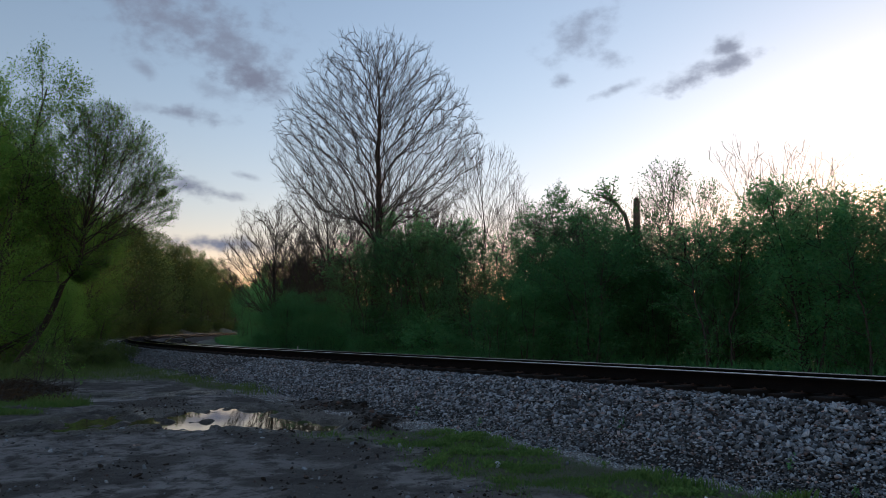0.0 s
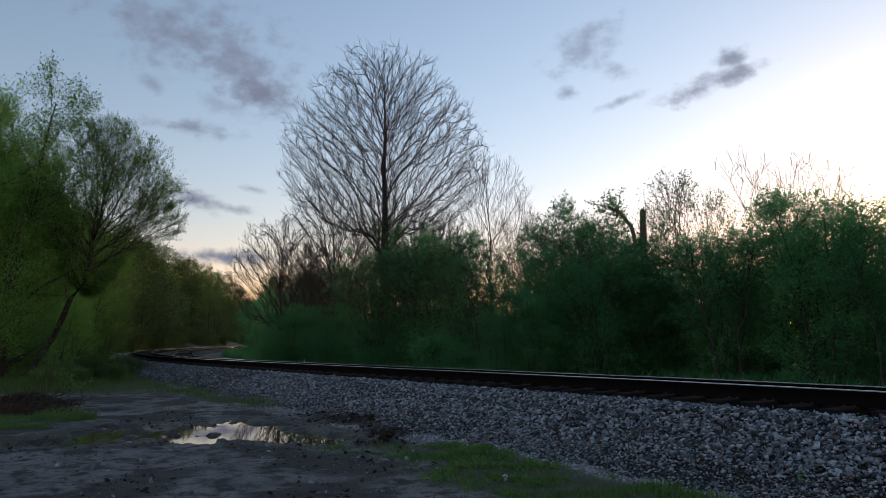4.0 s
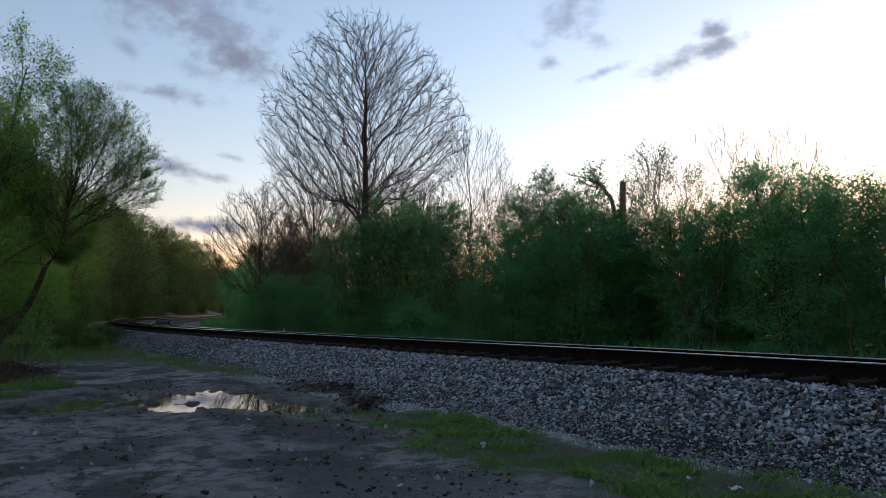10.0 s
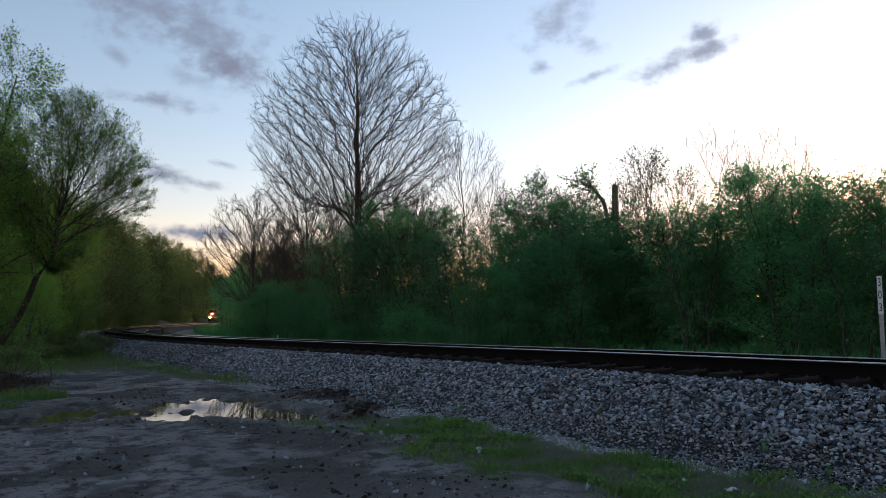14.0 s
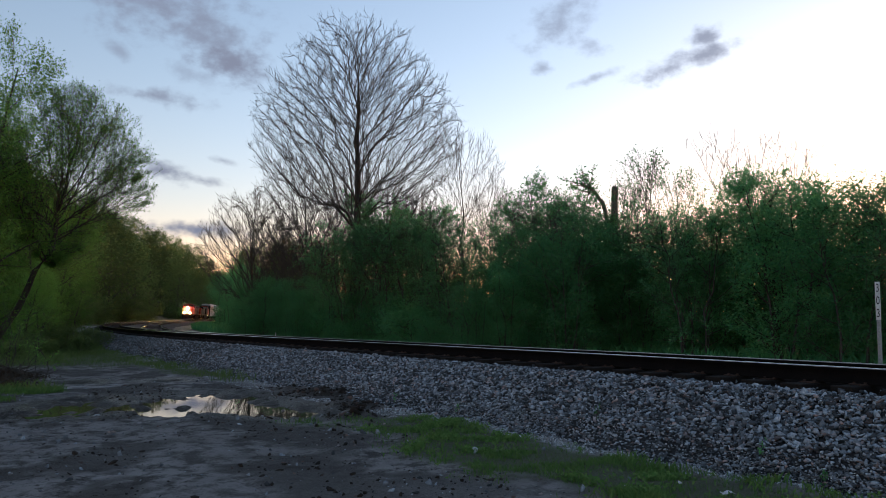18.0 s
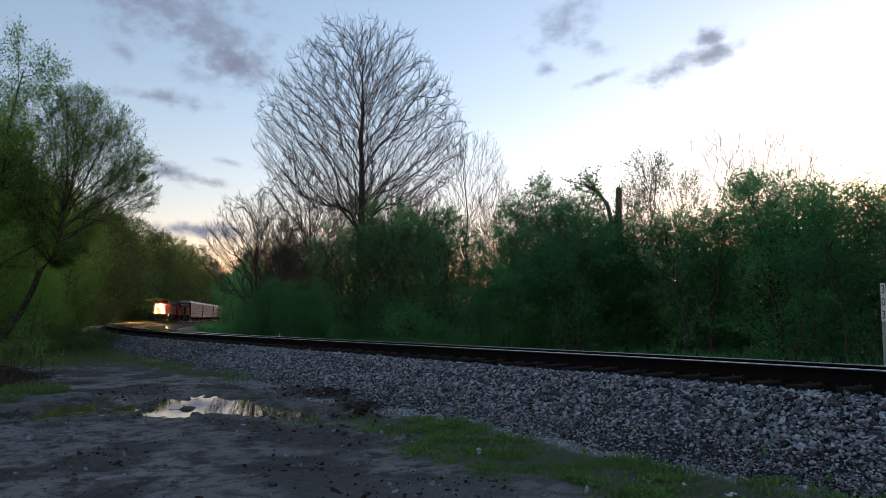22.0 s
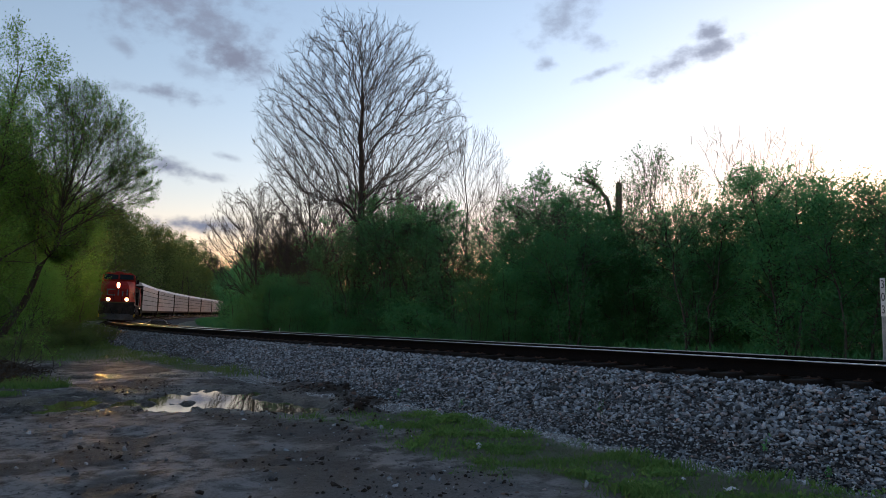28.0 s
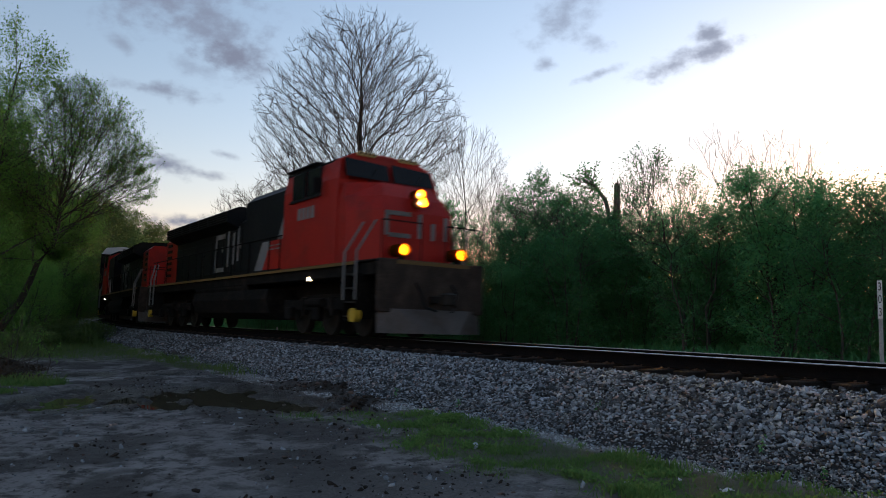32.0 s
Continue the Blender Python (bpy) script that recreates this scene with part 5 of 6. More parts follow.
def build_road_stones():
    rng = np.random.default_rng(78)
    x, y, s, lat = scatter_on(20000, -9, 3.5, 4.2, 17, rng, lambda x, y, s, lat: (lat > 3.0) * (0.25 + 0.75 * sstep(0, 0.4, fractal(x, y, 1.5, 3, 51))) * (1 - 0.7 * grass_weight(x, y, s, lat)))
    z = ground_z(x, y)
    ok = z > PUDDLE_Z + 0.008
    x, y, z = x[ok], y[ok], z[ok]
    size = np.clip(rng.lognormal(math.log(0.0075), 0.6, len(x)), 0.0035, 0.034)
    me = pile("road_grit", np.stack([x, y, z + size * 0.2], -1), size, rng)
    tagged(link("road_grit", me, M["stone"]), "scattered small grey stones trodden into the dirt", "gravel", kind="stuff")
    x, y, s, lat = scatter_on(26000, -7, 3.5, 4.2, 15.5, rng, lambda x, y, s, lat: (lat > 3.0) * np.maximum(0.25 * mud(x, y), ridge(x, y)) * (1 - grass_weight(x, y, s, lat) * (1 - np.clip(2 * ridge(x, y), 0, 1))))
    z = ground_z(x, y)
    ok = z > PUDDLE_Z + 0.005
    x, y, z = x[ok], y[ok], z[ok]
    size = np.clip(rng.lognormal(math.log(0.015), 0.5, len(x)), 0.006, 0.05) * (1 + 1.2 * np.clip(ridge(x, y), 0, 1))
    me = pile("mud_clods", np.stack([x, y, z + size * 0.1], -1), size, rng)
    tagged(link("mud_clods", me, M["clod"]), "dark clods of churned mud on the road", "mud", kind="stuff")
    meshes = []
    for co, fa in STONES[:6]:
        me = mesh_np("road_stone", co, fa)
        me.materials.append(M["stone"])
        meshes.append(me)
    for j in range(46):
        x, y = rng.uniform(-5.5, 2.2), rng.uniform(4.8, 11)
        if float(near_track(np.array([x]), np.array([y]))[1][0]) < 3.6:
            continue
        z = float(ground_z(x, y))
        k = float(rng.uniform(0.022, 0.05))
        ob = link("road_stone", meshes[j % 6], None)
        ob.matrix_basis = Matrix.LocRotScale((x, y, z + k * 0.25), Euler(rng.uniform(0, 6.28, 3)), (k, k, k * 0.8))
        tagged(ob, "fist-sized grey stone lying on the dirt road", "stone", "stones on the dirt road")
    # pale scraps in the grass
    for j, (x, y, a, b, t) in enumerate(((2.34, 5.92, 0.06, 0.02, 20), (1.57, 6.06, 0.03, 0.016, -10), (2.05, 6.2, 0.016, 0.012, 40))):
        bm = bmesh.new()
        bmesh.ops.create_grid(bm, x_segments=6, y_segments=4, size=1)
        for v in bm.verts:
            v.co = (v.co.x * a * (1 + 0.15 * math.sin(5 * v.co.y)), v.co.y * b, 0.006 * math.sin(4 * v.co.x + j) + 0.005 * v.co.y)
        bmesh.ops.solidify(bm, geom=bm.faces[:], thickness=0.004)
        ob = part("litter_scrap", bm, M["litter"], None, m=pose(x, y, float(ground_z(x, y)) + 0.03, 0, 0, t))
        tagged(ob, "crumpled pale scrap of litter in the grass", "litter", "scraps of litter")


def build_brush():
    """A heap of dead brown stems, and thin bare saplings beside the road."""
    rng = np.random.default_rng(79)
    for j, (x, y, wide, high) in enumerate(((-9.9, 15.3, 0.80, 0.24), (-10.9, 17.2, 0.8, 0.34))):
        n = 130
        base = np.stack([rng.normal(0, wide * 0.6, n), rng.normal(0, wide * 0.45, n), rng.uniform(0, high * 0.5, n)], -1)
        d = rng.normal(0, 1, (n, 3)) * (1, 1, 0.45)
        d /= np.linalg.norm(d, axis=1, keepdims=True)
        ln = rng.uniform(0.3, 0.9, n)[:, None]
        P = np.stack([base, base + d * ln * 0.5 + rng.normal(0, 0.03, (n, 3)), base + d * ln], 1)
        P[..., 2] = np.maximum(P[..., 2], 0.0)
        R = np.stack([rng.uniform(0.006, 0.014, n)] * 3, 1) * (1, 0.8, 0.4)
        ob = thing("brush_heap", "low heap of dead brown stems and leaves beside the road", "brush", m=pose(x, y, float(ground_z(x, y)) - 0.02))
        link("dead_wood", mesh_np("dead_wood", *tubes(P, R, 4)), M["bark"], ob)["kind"] = "stuff"
        c = rng.normal(0, 1, (2600, 3)) * (wide * 0.7, wide * 0.5, 0.0)
        c[:, 2] = rng.random(2600) * high * np.exp(-(c[:, 0] ** 2 + c[:, 1] ** 2) / wide ** 2)
        link("leaf_litter", mesh_np("leaf_litter", *leaf_cloud(c, 0.06, rng)), M["dry"], ob)["kind"] = "stuff"
    for j, (x, y, hh) in enumerate(((-9.9, 16.2, 1.3), (-9.1, 16.4, 0.9), (-10.8, 18.0, 1.6), (-11.8, 19.5, 1.9), (-12.5, 22, 1.6))):
        P, R = stem([(0, 0, -0.1), (0.08, 0.02, hh * 0.5), (0.3 * (-1) ** j, 0.1, hh)], 0.011, 0.004, 7, rng, 0.02)
        P1, R1 = shoots(P, R, 9, 0.25, 1, 40, lambda t, pl: 0 * t + hh * 0.3, 0.6, 4, 0.08, 0.1, rng, 0.003)
        P2, R2 = shoots(P1, R1, 4, 0.3, 1, 40, lambda t, pl: 0 * t + hh * 0.12, 0.6, 3, 0.05, 0.1, rng, 0.002)
        ob = thing("sapling", "thin sapling with a few young leaves at the roadside", "shrub", "saplings at the roadside", m=pose(x, y, float(ground_z(x, y))))
        link("stem", mesh_np("stem", *tubes(P, R, 6)), M["bark"], ob)
        link("twig_work", mesh_np("twig_work", *joined(tubes(P1, R1, 3), tubes(P2, R2, 3))), M["bark"], ob)["kind"] = "stuff"
        link("crown", mesh_np("crown", *leaves_on(P2, 4, 0.05, 0.03, rng)), M["leaf_y"], ob)["kind"] = "stuff"


def build_milepost():
    post = thing("milepost", "slim white milepost with black figures on a steel post", "milepost", m=pose(7.105, 11.5, -0.2, 0, 0, -34) @ pose(0, 0, 0, 0, 1.0, 0))
    part("pole", section([(-0.03, -0.02), (-0.03, 0.02), (-0.012, 0.02), (-0.012, 0.0), (0.012, 0.0), (0.012, 0.02), (0.03, 0.02), (0.03, -0.02)], 0, 2.2), M["post"], post, m=pose(0, 0.012, 0, 0, -90, 0) @ pose(0, 0, 0, 90, 0, 0))
    part("plate", boxes((-0.036, 0.036, -0.030, -0.024, 1.58, 2.20), bevel=0.002), M["white"], post, "white number plate")
    for i, ch in enumerate("303"):
        cu = bpy.data.curves.new("figure", "FONT")
        cu.body, cu.size, cu.align_x, cu.align_y, cu.extrude = ch, 0.205, "CENTER", "CENTER", 0.001
        tmp = bpy.data.objects.new("figure", cu)
        scene.collection.objects.link(tmp)
        me = bpy.data.meshes.new_from_object(tmp.evaluated_get(bpy.context.evaluated_depsgraph_get()))
        bpy.data.objects.remove(tmp)
        bpy.data.curves.remove(cu)
        me.materials.clear()
        link("figure", me, M["black"], post, "black figure %s" % ch, m=pose(0, -0.033, 2.095 - 0.205 * i, 90, 0, 0) @ Matrix.Diagonal((0.52, 0.92, 1, 1)))
    for j, (s, lat, hh) in enumerate(((21.5, -2.9, 0.95), (15.5, -3.0, 0.75))):
        q = tp(s, lat, bed_z(lat))
        ob = thing("marker_stake", "short white marker stake beside the track", "stake", "marker stakes", m=pose(*q, 1.5, 1, 0))
        part("stake", boxes((-0.02, 0.02, -0.02, 0.02, -0.2, hh - 0.1), bevel=0.005), M["white"], ob)


def build_snag():
    rng = np.random.default_rng(80)
    x, y, z = spot(1096, 25.0)
    ob = thing("snag", "dead broken-off trunk with a jagged top", "dead tree", m=pose(x, y, z) @ Matrix.Scale(1.17, 4))
    P, R = stem([(0.02, 0, -0.2), (0, 0, 2.5), (0.03, 0, 5.1)], 0.15, 0.095, 9, rng, 0.02)
    v, f = tubes(P, R, 10)
    v[-10:, 2] += rng.uniform(-0.02, 0.22, 10)
    link("trunk", mesh_np("trunk", v, f), M["snag"], ob)
    link("splinter", mesh_np("splinter", *tubes(np.array([[(0.05, 0, 4.95), (0.06, 0.0, 5.2), (0.05, 0.01, 5.36)]]), np.array([[0.05, 0.035, 0.006]]), 5)), M["snag"], ob)
    ob = thing("broken_bough", "curved broken bough with sparse young leaves", "dead tree", m=pose(x - 0.3, y - 0.1, z + 0.3) @ Matrix.Scale(1.17, 4))
    P, R = stem([(0.1, 0, 0.3), (0.05, 0, 3.6), (-0.06, 0, 4.4), (-0.38, 0, 4.85), (-0.75, 0.05, 5.08)], 0.08, 0.05, 14, rng, 0.015)
    link("bough", mesh_np("bough", *tubes(P, R, 8)), M["snag"], ob)
    P1, R1 = shoots(P, R, 9, 0.72, 0.98, 60, lambda t, pl: 0 * t + 0.75, 0.4, 5, 0.12, 0.12, rng, 0.006)
    P2, R2 = shoots(P1, R1, 4, 0.3, 1, 40, lambda t, pl: 0 * t + 0.25, 0.6, 3, 0.05, 0.1, rng, 0.004)
    link("twig_work", mesh_np("twig_work", *joined(tubes(P1, R1, 4), tubes(P2, R2, 3))), M["snag"], ob)["kind"] = "stuff"
    link("crown", mesh_np("crown", *leaves_on(P2, 6, 0.085, 0.05, rng)), M["leaf"], ob)["kind"] = "stuff"


build_grass()
build_road_stones()
build_brush()
build_milepost()
build_snag()


# ---- train ----
def build_loco(name, label, lit):
    loco = thing(name, label, "locomotive")
    RED, BLACK, WHITE, YEL, UND, DULL = M["loco_red"], M["loco_black"], M["loco_white"], M["loco_yellow"], M["under"], M["loco_white"]
    part("underframe", boxes((-10.1, 10.1, -1.42, 1.42, 1.40, 1.70), (-10.3, 10.3, -0.5, 0.5, 1.0, 1.45), bevel=0.02), UND, loco)
    part("walkway", boxes((-10.2, 10.2, -1.5, 1.5, 1.70, 1.745), bevel=0.01), UND, loco)
    for y in (-1.512, 1.512):
        part("edge_stripe", boxes((-9.9, 9.3, y - 0.008, y + 0.008, 1.66, 1.735)), YEL, loco, "yellow stripe along the walkway's edge")
    # cab, with a chamfered roof
    cabp = [(-1.5, 1.745), (-1.5, 3.85), (-1.40, 4.36), (-0.95, 4.60), (0, 4.70), (0.95, 4.60), (1.40, 4.36), (1.5, 3.85), (1.5, 1.745)]
    rings = [[(5.05, y, z) for y, z in cabp], [(7.9, y, z) for y, z in cabp],
             [(8.30 - 0.28 * max(0, (z - 3.7)), y * 0.985, min(z, 4.64)) for y, z in cabp]]
    part("cab", loft(rings), RED, loco, "red-orange wide cab")
    part("cab_roof", loft([[(x, y * 1.01, z + 0.012) for y, z in cabp[2:7]] + [(x, y, z - 0.1) for y, z in cabp[2:7][::-1]] for x in (5.0, 7.85)]), BLACK, loco, "black cab roof")
    # broad nose: a flat front between two slanted cheeks, leaning back above
    def ring(z, xf, h, xs, w):
        return [(8.1, -w, z), (xs, -w, z), (xf, -h, z), (xf, h, z), (xs, w, z), (8.1, w, z)]
    part("nose", loft([ring(1.745, 9.66, 0.98, 8.72, 1.46), ring(2.98, 9.62, 0.96, 8.70, 1.46), ring(3.34, 9.42, 0.86, 8.55, 1.44), ring(3.72, 9.05, 0.70, 8.4, 1.36)]), RED, loco, "red-orange faceted nose")
    part("nose_door", boxes((8.3, 8.72, -0.95, -0.35, 3.5, 3.72), bevel=0.02), RED, loco)
    # windscreens, side windows
    for y in (-1, 1):
        a, b = (0.07, 1.30) if y > 0 else (-1.30, -0.07)
        q = [(8.325, a, 3.92), (8.325, b, 3.92), (8.15, b * 0.97, 4.36), (8.15, a * 0.99, 4.42)]
        ws = part("windscreen", loft([[(p[0], p[1], p[2]) for p in q], [(p[0] + 0.03, p[1], p[2]) for p in q]]), M["glass"], loco, "dark windscreen")
        part("wiper", pipe([(8.37, (a + b) / 2, 3.82), (8.28, (a + b) / 2 + 0.25, 4.22)], 0.012, 5), BLACK, ws)
        side = part("side_window", boxes((5.62, 6.42, min(1.44 * y, 1.475 * y), max(1.44 * y, 1.475 * y), 3.58, 4.28), (6.52, 7.32, min(1.44 * y, 1.475 * y), max(1.44 * y, 1.475 * y), 3.58, 4.28), bevel=0.01), M["glass"], loco, "dark cab side window", m=pose(0, 0.045 * y, 0))
        part("window_frame", boxes((5.55, 7.40, min(1.49 * y, 1.515 * y), max(1.49 * y, 1.515 * y), 3.50, 3.57), (5.55, 7.40, min(1.49 * y, 1.515 * y), max(1.49 * y, 1.515 * y), 4.29, 4.34),
                                   (6.43, 6.51, min(1.49 * y, 1.53 * y), max(1.49 * y, 1.53 * y), 3.57, 4.29)), BLACK, side)
        part("mirror", boxes((7.45, 7.50, min(1.55 * y, 1.78 * y), max(1.55 * y, 1.78 * y), 3.55, 3.95), bevel=0.01), BLACK, loco)
        part("sunshade", boxes((5.5, 7.42, min(1.48 * y, 1.66 * y), max(1.48 * y, 1.66 * y), 4.345, 4.37)), BLACK, loco)
        part("number_panel", boxes(*[(6.0 + 0.27 * i, 6.2 + 0.27 * i, min(1.503 * y, 1.509 * y), max(1.503 * y, 1.509 * y), 3.0, 3.32) for i in range(4)]), WHITE, loco, "white bars on the cab side")
    # hood: electrical cabinet, low middle, flared radiators, end
    def hood(x0, x1, w, top, mat, nm, lab=""):
        pr = [(-w, 1.745), (-w, top - 0.22), (-w + 0.24, top), (w - 0.24, top), (w, top - 0.22), (w, 1.745)]
        return part(nm, section(pr, x0, x1), mat, loco, lab)
    hood(1.9, 5.05, 1.44, 4.22, BLACK, "electrical_cabinet", "black cabinet section behind the cab")
    mid = hood(-2.6, 1.9, 1.02, 3.80, BLACK, "engine_hood", "black engine hood")
    rad = hood(-7.4, -2.6, 1.02, 3.82, BLACK, "radiator_hood")
    part("radiator", loft([[(x, -1.02, 3.40), (x, -1.5, 3.60), (x, -1.5, 3.96), (x, -1.1, 4.16), (x, 1.1, 4.16), (x, 1.5, 3.96), (x, 1.5, 3.60), (x, 1.02, 3.40)] for x in (-7.4, 0.2)]), BLACK, loco, "flared black radiator section")
    end = hood(-9.2, -7.4, 1.0, 3.85, RED, "rear_hood", "red rear end of the hood")
    for y in (-1, 1):
        for x in (-2.55, -1.93, -1.31, -0.69, -0.07, 0.55, 1.17):
            d = part("hood_door", boxes((x, x + 0.57, min(1.02 * y, 1.045 * y), max(1.02 * y, 1.045 * y), 1.95, 3.38), bevel=0.008), BLACK, mid)
            part("latch", boxes((x + 0.48, x + 0.52, min(1.045 * y, 1.07 * y), max(1.045 * y, 1.07 * y), 2.7, 2.9)), M["steel"], d)
        for x in (-7.2, -6.1, -5.0, -3.9, -2.8, -1.7, -0.7):
            part("grille", boxes(*[(x, x + 0.85, min(1.5 * y, 1.525 * y), max(1.5 * y, 1.525 * y), 3.64 + 0.08 * i, 3.68 + 0.08 * i) for i in range(4)]), UND, rad)
        for x in (-7.3, -6.35, -5.4, -4.45, -3.5):
            part("hood_door", boxes((x, x + 0.9, min(1.02 * y, 1.045 * y), max(1.02 * y, 1.045 * y), 1.95, 3.15), bevel=0.008), BLACK, rad)
        for i in range(6):
            part("louvre", boxes((-8.9, -8.3, min(1.0 * y, 1.03 * y), max(1.0 * y, 1.03 * y), 2.1 + 0.26 * i, 2.22 + 0.26 * i)), BLACK, end)
        # paint: a slanted white band with red ahead of it, a plain white emblem of bars
        q = lambda x0, x1, x2, x3, z0, z1, d: loft([[(x0, y * d, z0), (x1, y * d, z0), (x3, y * d, z1), (x2, y * d, z1)], [(x0, y * (d + 0.006), z0), (x1, y * (d + 0.006), z0), (x3, y * (d + 0.006), z1), (x2, y * (d + 0.006), z1)]])
        part("red_panel", q(3.5, 5.05, 4.05, 5.05, 1.80, 2.63, 1.441), RED, loco)
        part("white_band", q(2.85, 3.5, 3.4, 4.05, 1.80, 2.63, 1.442), WHITE, loco, "slanted white band")
        part("white_band", q(4.55, 4.95, 4.92, 5.05, 2.63, 3.25, 1.442), WHITE, loco, "slanted white band")
        part("vent_slot", boxes(*[(3.95 + 0.5 * i, 4.3 + 0.5 * i, min(1.44 * y, 1.455 * y), max(1.44 * y, 1.455 * y), 2.36 + 0.11 * j, 2.40 + 0.11 * j) for i in range(2) for j in range(2)]), WHITE, loco)
        part("emblem", boxes(*[(-0.9 + dx0, -0.9 + dx0 + w, min(1.05 * y, 1.06 * y), max(1.05 * y, 1.06 * y), z0, z1) for dx0, w, z0, z1 in
                             ((-1.30, 0.17, 2.15, 3.35), (-1.30, 1.0, 3.18, 3.35), (-1.30, 1.0, 2.0, 2.15), (0.0, 0.17, 2.15, 3.45), (0.55, 0.17, 2.2, 3.30), (1.0, 0.17, 2.3, 3.5))], bevel=0.003), DULL, loco, "plain white emblem bars")
    # emblem on the nose: plain white bars
    part("nose_emblem", boxes(*[(9.60, 9.665, y, y + w, z0, z1) for y, w, z0, z1 in
                               ((-0.94, 0.10, 2.38, 2.96), (-0.84, 0.60, 2.86, 2.96), (-0.84, 0.60, 2.34, 2.44), (-0.02, 0.10, 2.36, 2.94), (0.36, 0.10, 2.34, 2.75), (0.74, 0.10, 2.36, 2.94))], bevel=0.003), DULL, loco, "plain white bars on the nose")
    # roof gear
    for x in (-6.2, -4.4, -2.6):
        fan = part("roof_fan", cyl(bmesh.new(), (x, 0, 4.15), (x, 0, 4.25), 0.66, 20), UND, loco)
        part("fan_guard", boxes(*[(x - 0.62, x + 0.62, -0.6 + 0.2 * i - 0.012, -0.6 + 0.2 * i + 0.012, 4.25, 4.265) for i in range(7)]), UND, fan)
    part("exhaust_stack", boxes((0.6, 1.5, -0.4, 0.4, 3.78, 4.15), bevel=0.03), UND, loco)
    part("brake_hatch", boxes((2.4, 4.7, -0.9, 0.9, 4.2, 4.30), bevel=0.03), BLACK, loco)
    horn = part("horn", pipe([(6.6, 0.35, 4.66), (6.6, 0.35, 4.86)], 0.03), UND, loco)
    for dy in (-0.09, 0, 0.09):
        part("bell", cyl(bmesh.new(), (6.45, 0.35 + dy, 4.88), (6.95, 0.35 + dy, 4.88), 0.025, 8, 0.075), M["steel"], horn)
    part("antenna", pipe([(6.9, -0.4, 4.64), (6.9, -0.4, 4.92)], 0.02), BLACK, loco)
    # lamps
    def sleeve(x0, x1, y, z, r):
        bm = bmesh.new()
        for rr in (r, r + 0.02):
            bmesh.ops.create_cone(bm, cap_ends=False, segments=20, radius1=rr, radius2=rr, depth=x1 - x0, matrix=Matrix.Translation(((x0 + x1) / 2, y, z)) @ Matrix.Rotation(radians(90), 4, "Y"))
        return bm
    for z in (3.43, 3.21):
        xf = 9.59 if z > 3.3 else 9.71
        h = part("headlamp_rim", sleeve(xf - 0.2, xf + 0.13, 0, z, 0.104), M["bowl"], loco, "headlamp bowl coloured orange for the lamp's amber glow")
        part("headlamp", cyl(bmesh.new(), (xf - 0.22, 0, z), (xf - 0.14, 0, z), 0.09, 18), M["lamp"] if lit else M["glass"], h, "lit headlamp" if lit else "unlit headlamp")
        part("lamp_back", cyl(bmesh.new(), (xf - 0.25, 0, z), (xf - 0.15, 0, z), 0.104, 20), M["bowl"], h)
    for y in (-0.79, 0.79):
        h = part("ditch_lamp_case", sleeve(9.84, 10.32, y, 1.985, 0.122), M["bowl"], loco)
        part("ditch_lamp", cyl(bmesh.new(), (9.84, y, 1.985), (9.91, y, 1.985), 0.10, 18), M["ditch"] if lit else M["glass"], h, "lit ditch lamp" if lit else "unlit ditch lamp")
        part("lamp_back", cyl(bmesh.new(), (9.82, y, 1.985), (9.90, y, 1.985), 0.122, 18), M["bowl"], h)
        part("lamp_bracket", boxes((10.08, 10.22, y - 0.05, y + 0.05, 1.745, 1.87)), BLACK, loco)
    for y in (-0.62, 0.62):
        b = part("number_board", boxes((8.0, 8.14, y - 0.26, y + 0.26, 4.55, 4.64), bevel=0.01), M["board"] if lit else M["glass"], loco, "lit number board")
        for i in range(4):
            part("board_bar", boxes((8.14, 8.146, y - 0.24 + 0.13 * i, y - 0.16 + 0.13 * i, 4.57, 4.62)), BLACK, b)
    for y in (-1.36, 1.36):
        part("step_lamp", cyl(bmesh.new(), (6.7, y, 1.42), (6.7, y * 1.06, 1.42), 0.05, 10), M["step_lamp"], loco, "small lit step lamp")
    # ends: pilot plough, coupler, hoses, steps, rails
    for e in (1, -1):
        X = lambda x: x * e
        part("end_plate", boxes((min(X(10.2), X(10.34)), max(X(10.2), X(10.34)), -1.45, 1.45, 0.58, 1.76), bevel=0.02), M["pilot"], loco)
        part("end_stripe", boxes((min(X(10.34), X(10.35)), max(X(10.34), X(10.35)), -1.0, 1.0, 1.66, 1.745)), YEL, loco, "yellow stripe on the end plate")
        part("plough", loft([[(X(10.2), -1.42, 0.66), (X(10.40), -1.0, 0.66), (X(10.40), 1.0, 0.66), (X(10.2), 1.42, 0.66)], [(X(10.25), -1.42, 0.12), (X(10.68), -0.5, 0.12), (X(10.68), 0.5, 0.12), (X(10.25), 1.42, 0.12)]]), M["plough"], loco, "grey snow plough under the end")
        cp = part("coupler", boxes((min(X(10.2), X(10.85)), max(X(10.2), X(10.85)), -0.11, 0.11, 0.80, 0.98), bevel=0.02), M["dull_steel"], loco)
        part("knuckle", boxes((min(X(10.8), X(11.06)), max(X(10.8), X(11.06)), -0.17, 0.15, 0.74, 1.03), bevel=0.04), M["dull_steel"], cp)
        for y in (-0.5, 0.5):
            part("air_hose", pipe([(X(10.34), y, 1.25), (X(10.55), y, 1.05), (X(10.62), y * 0.8, 0.7), (X(10.8), y * 0.4, 0.62)], 0.025), BLACK, loco)
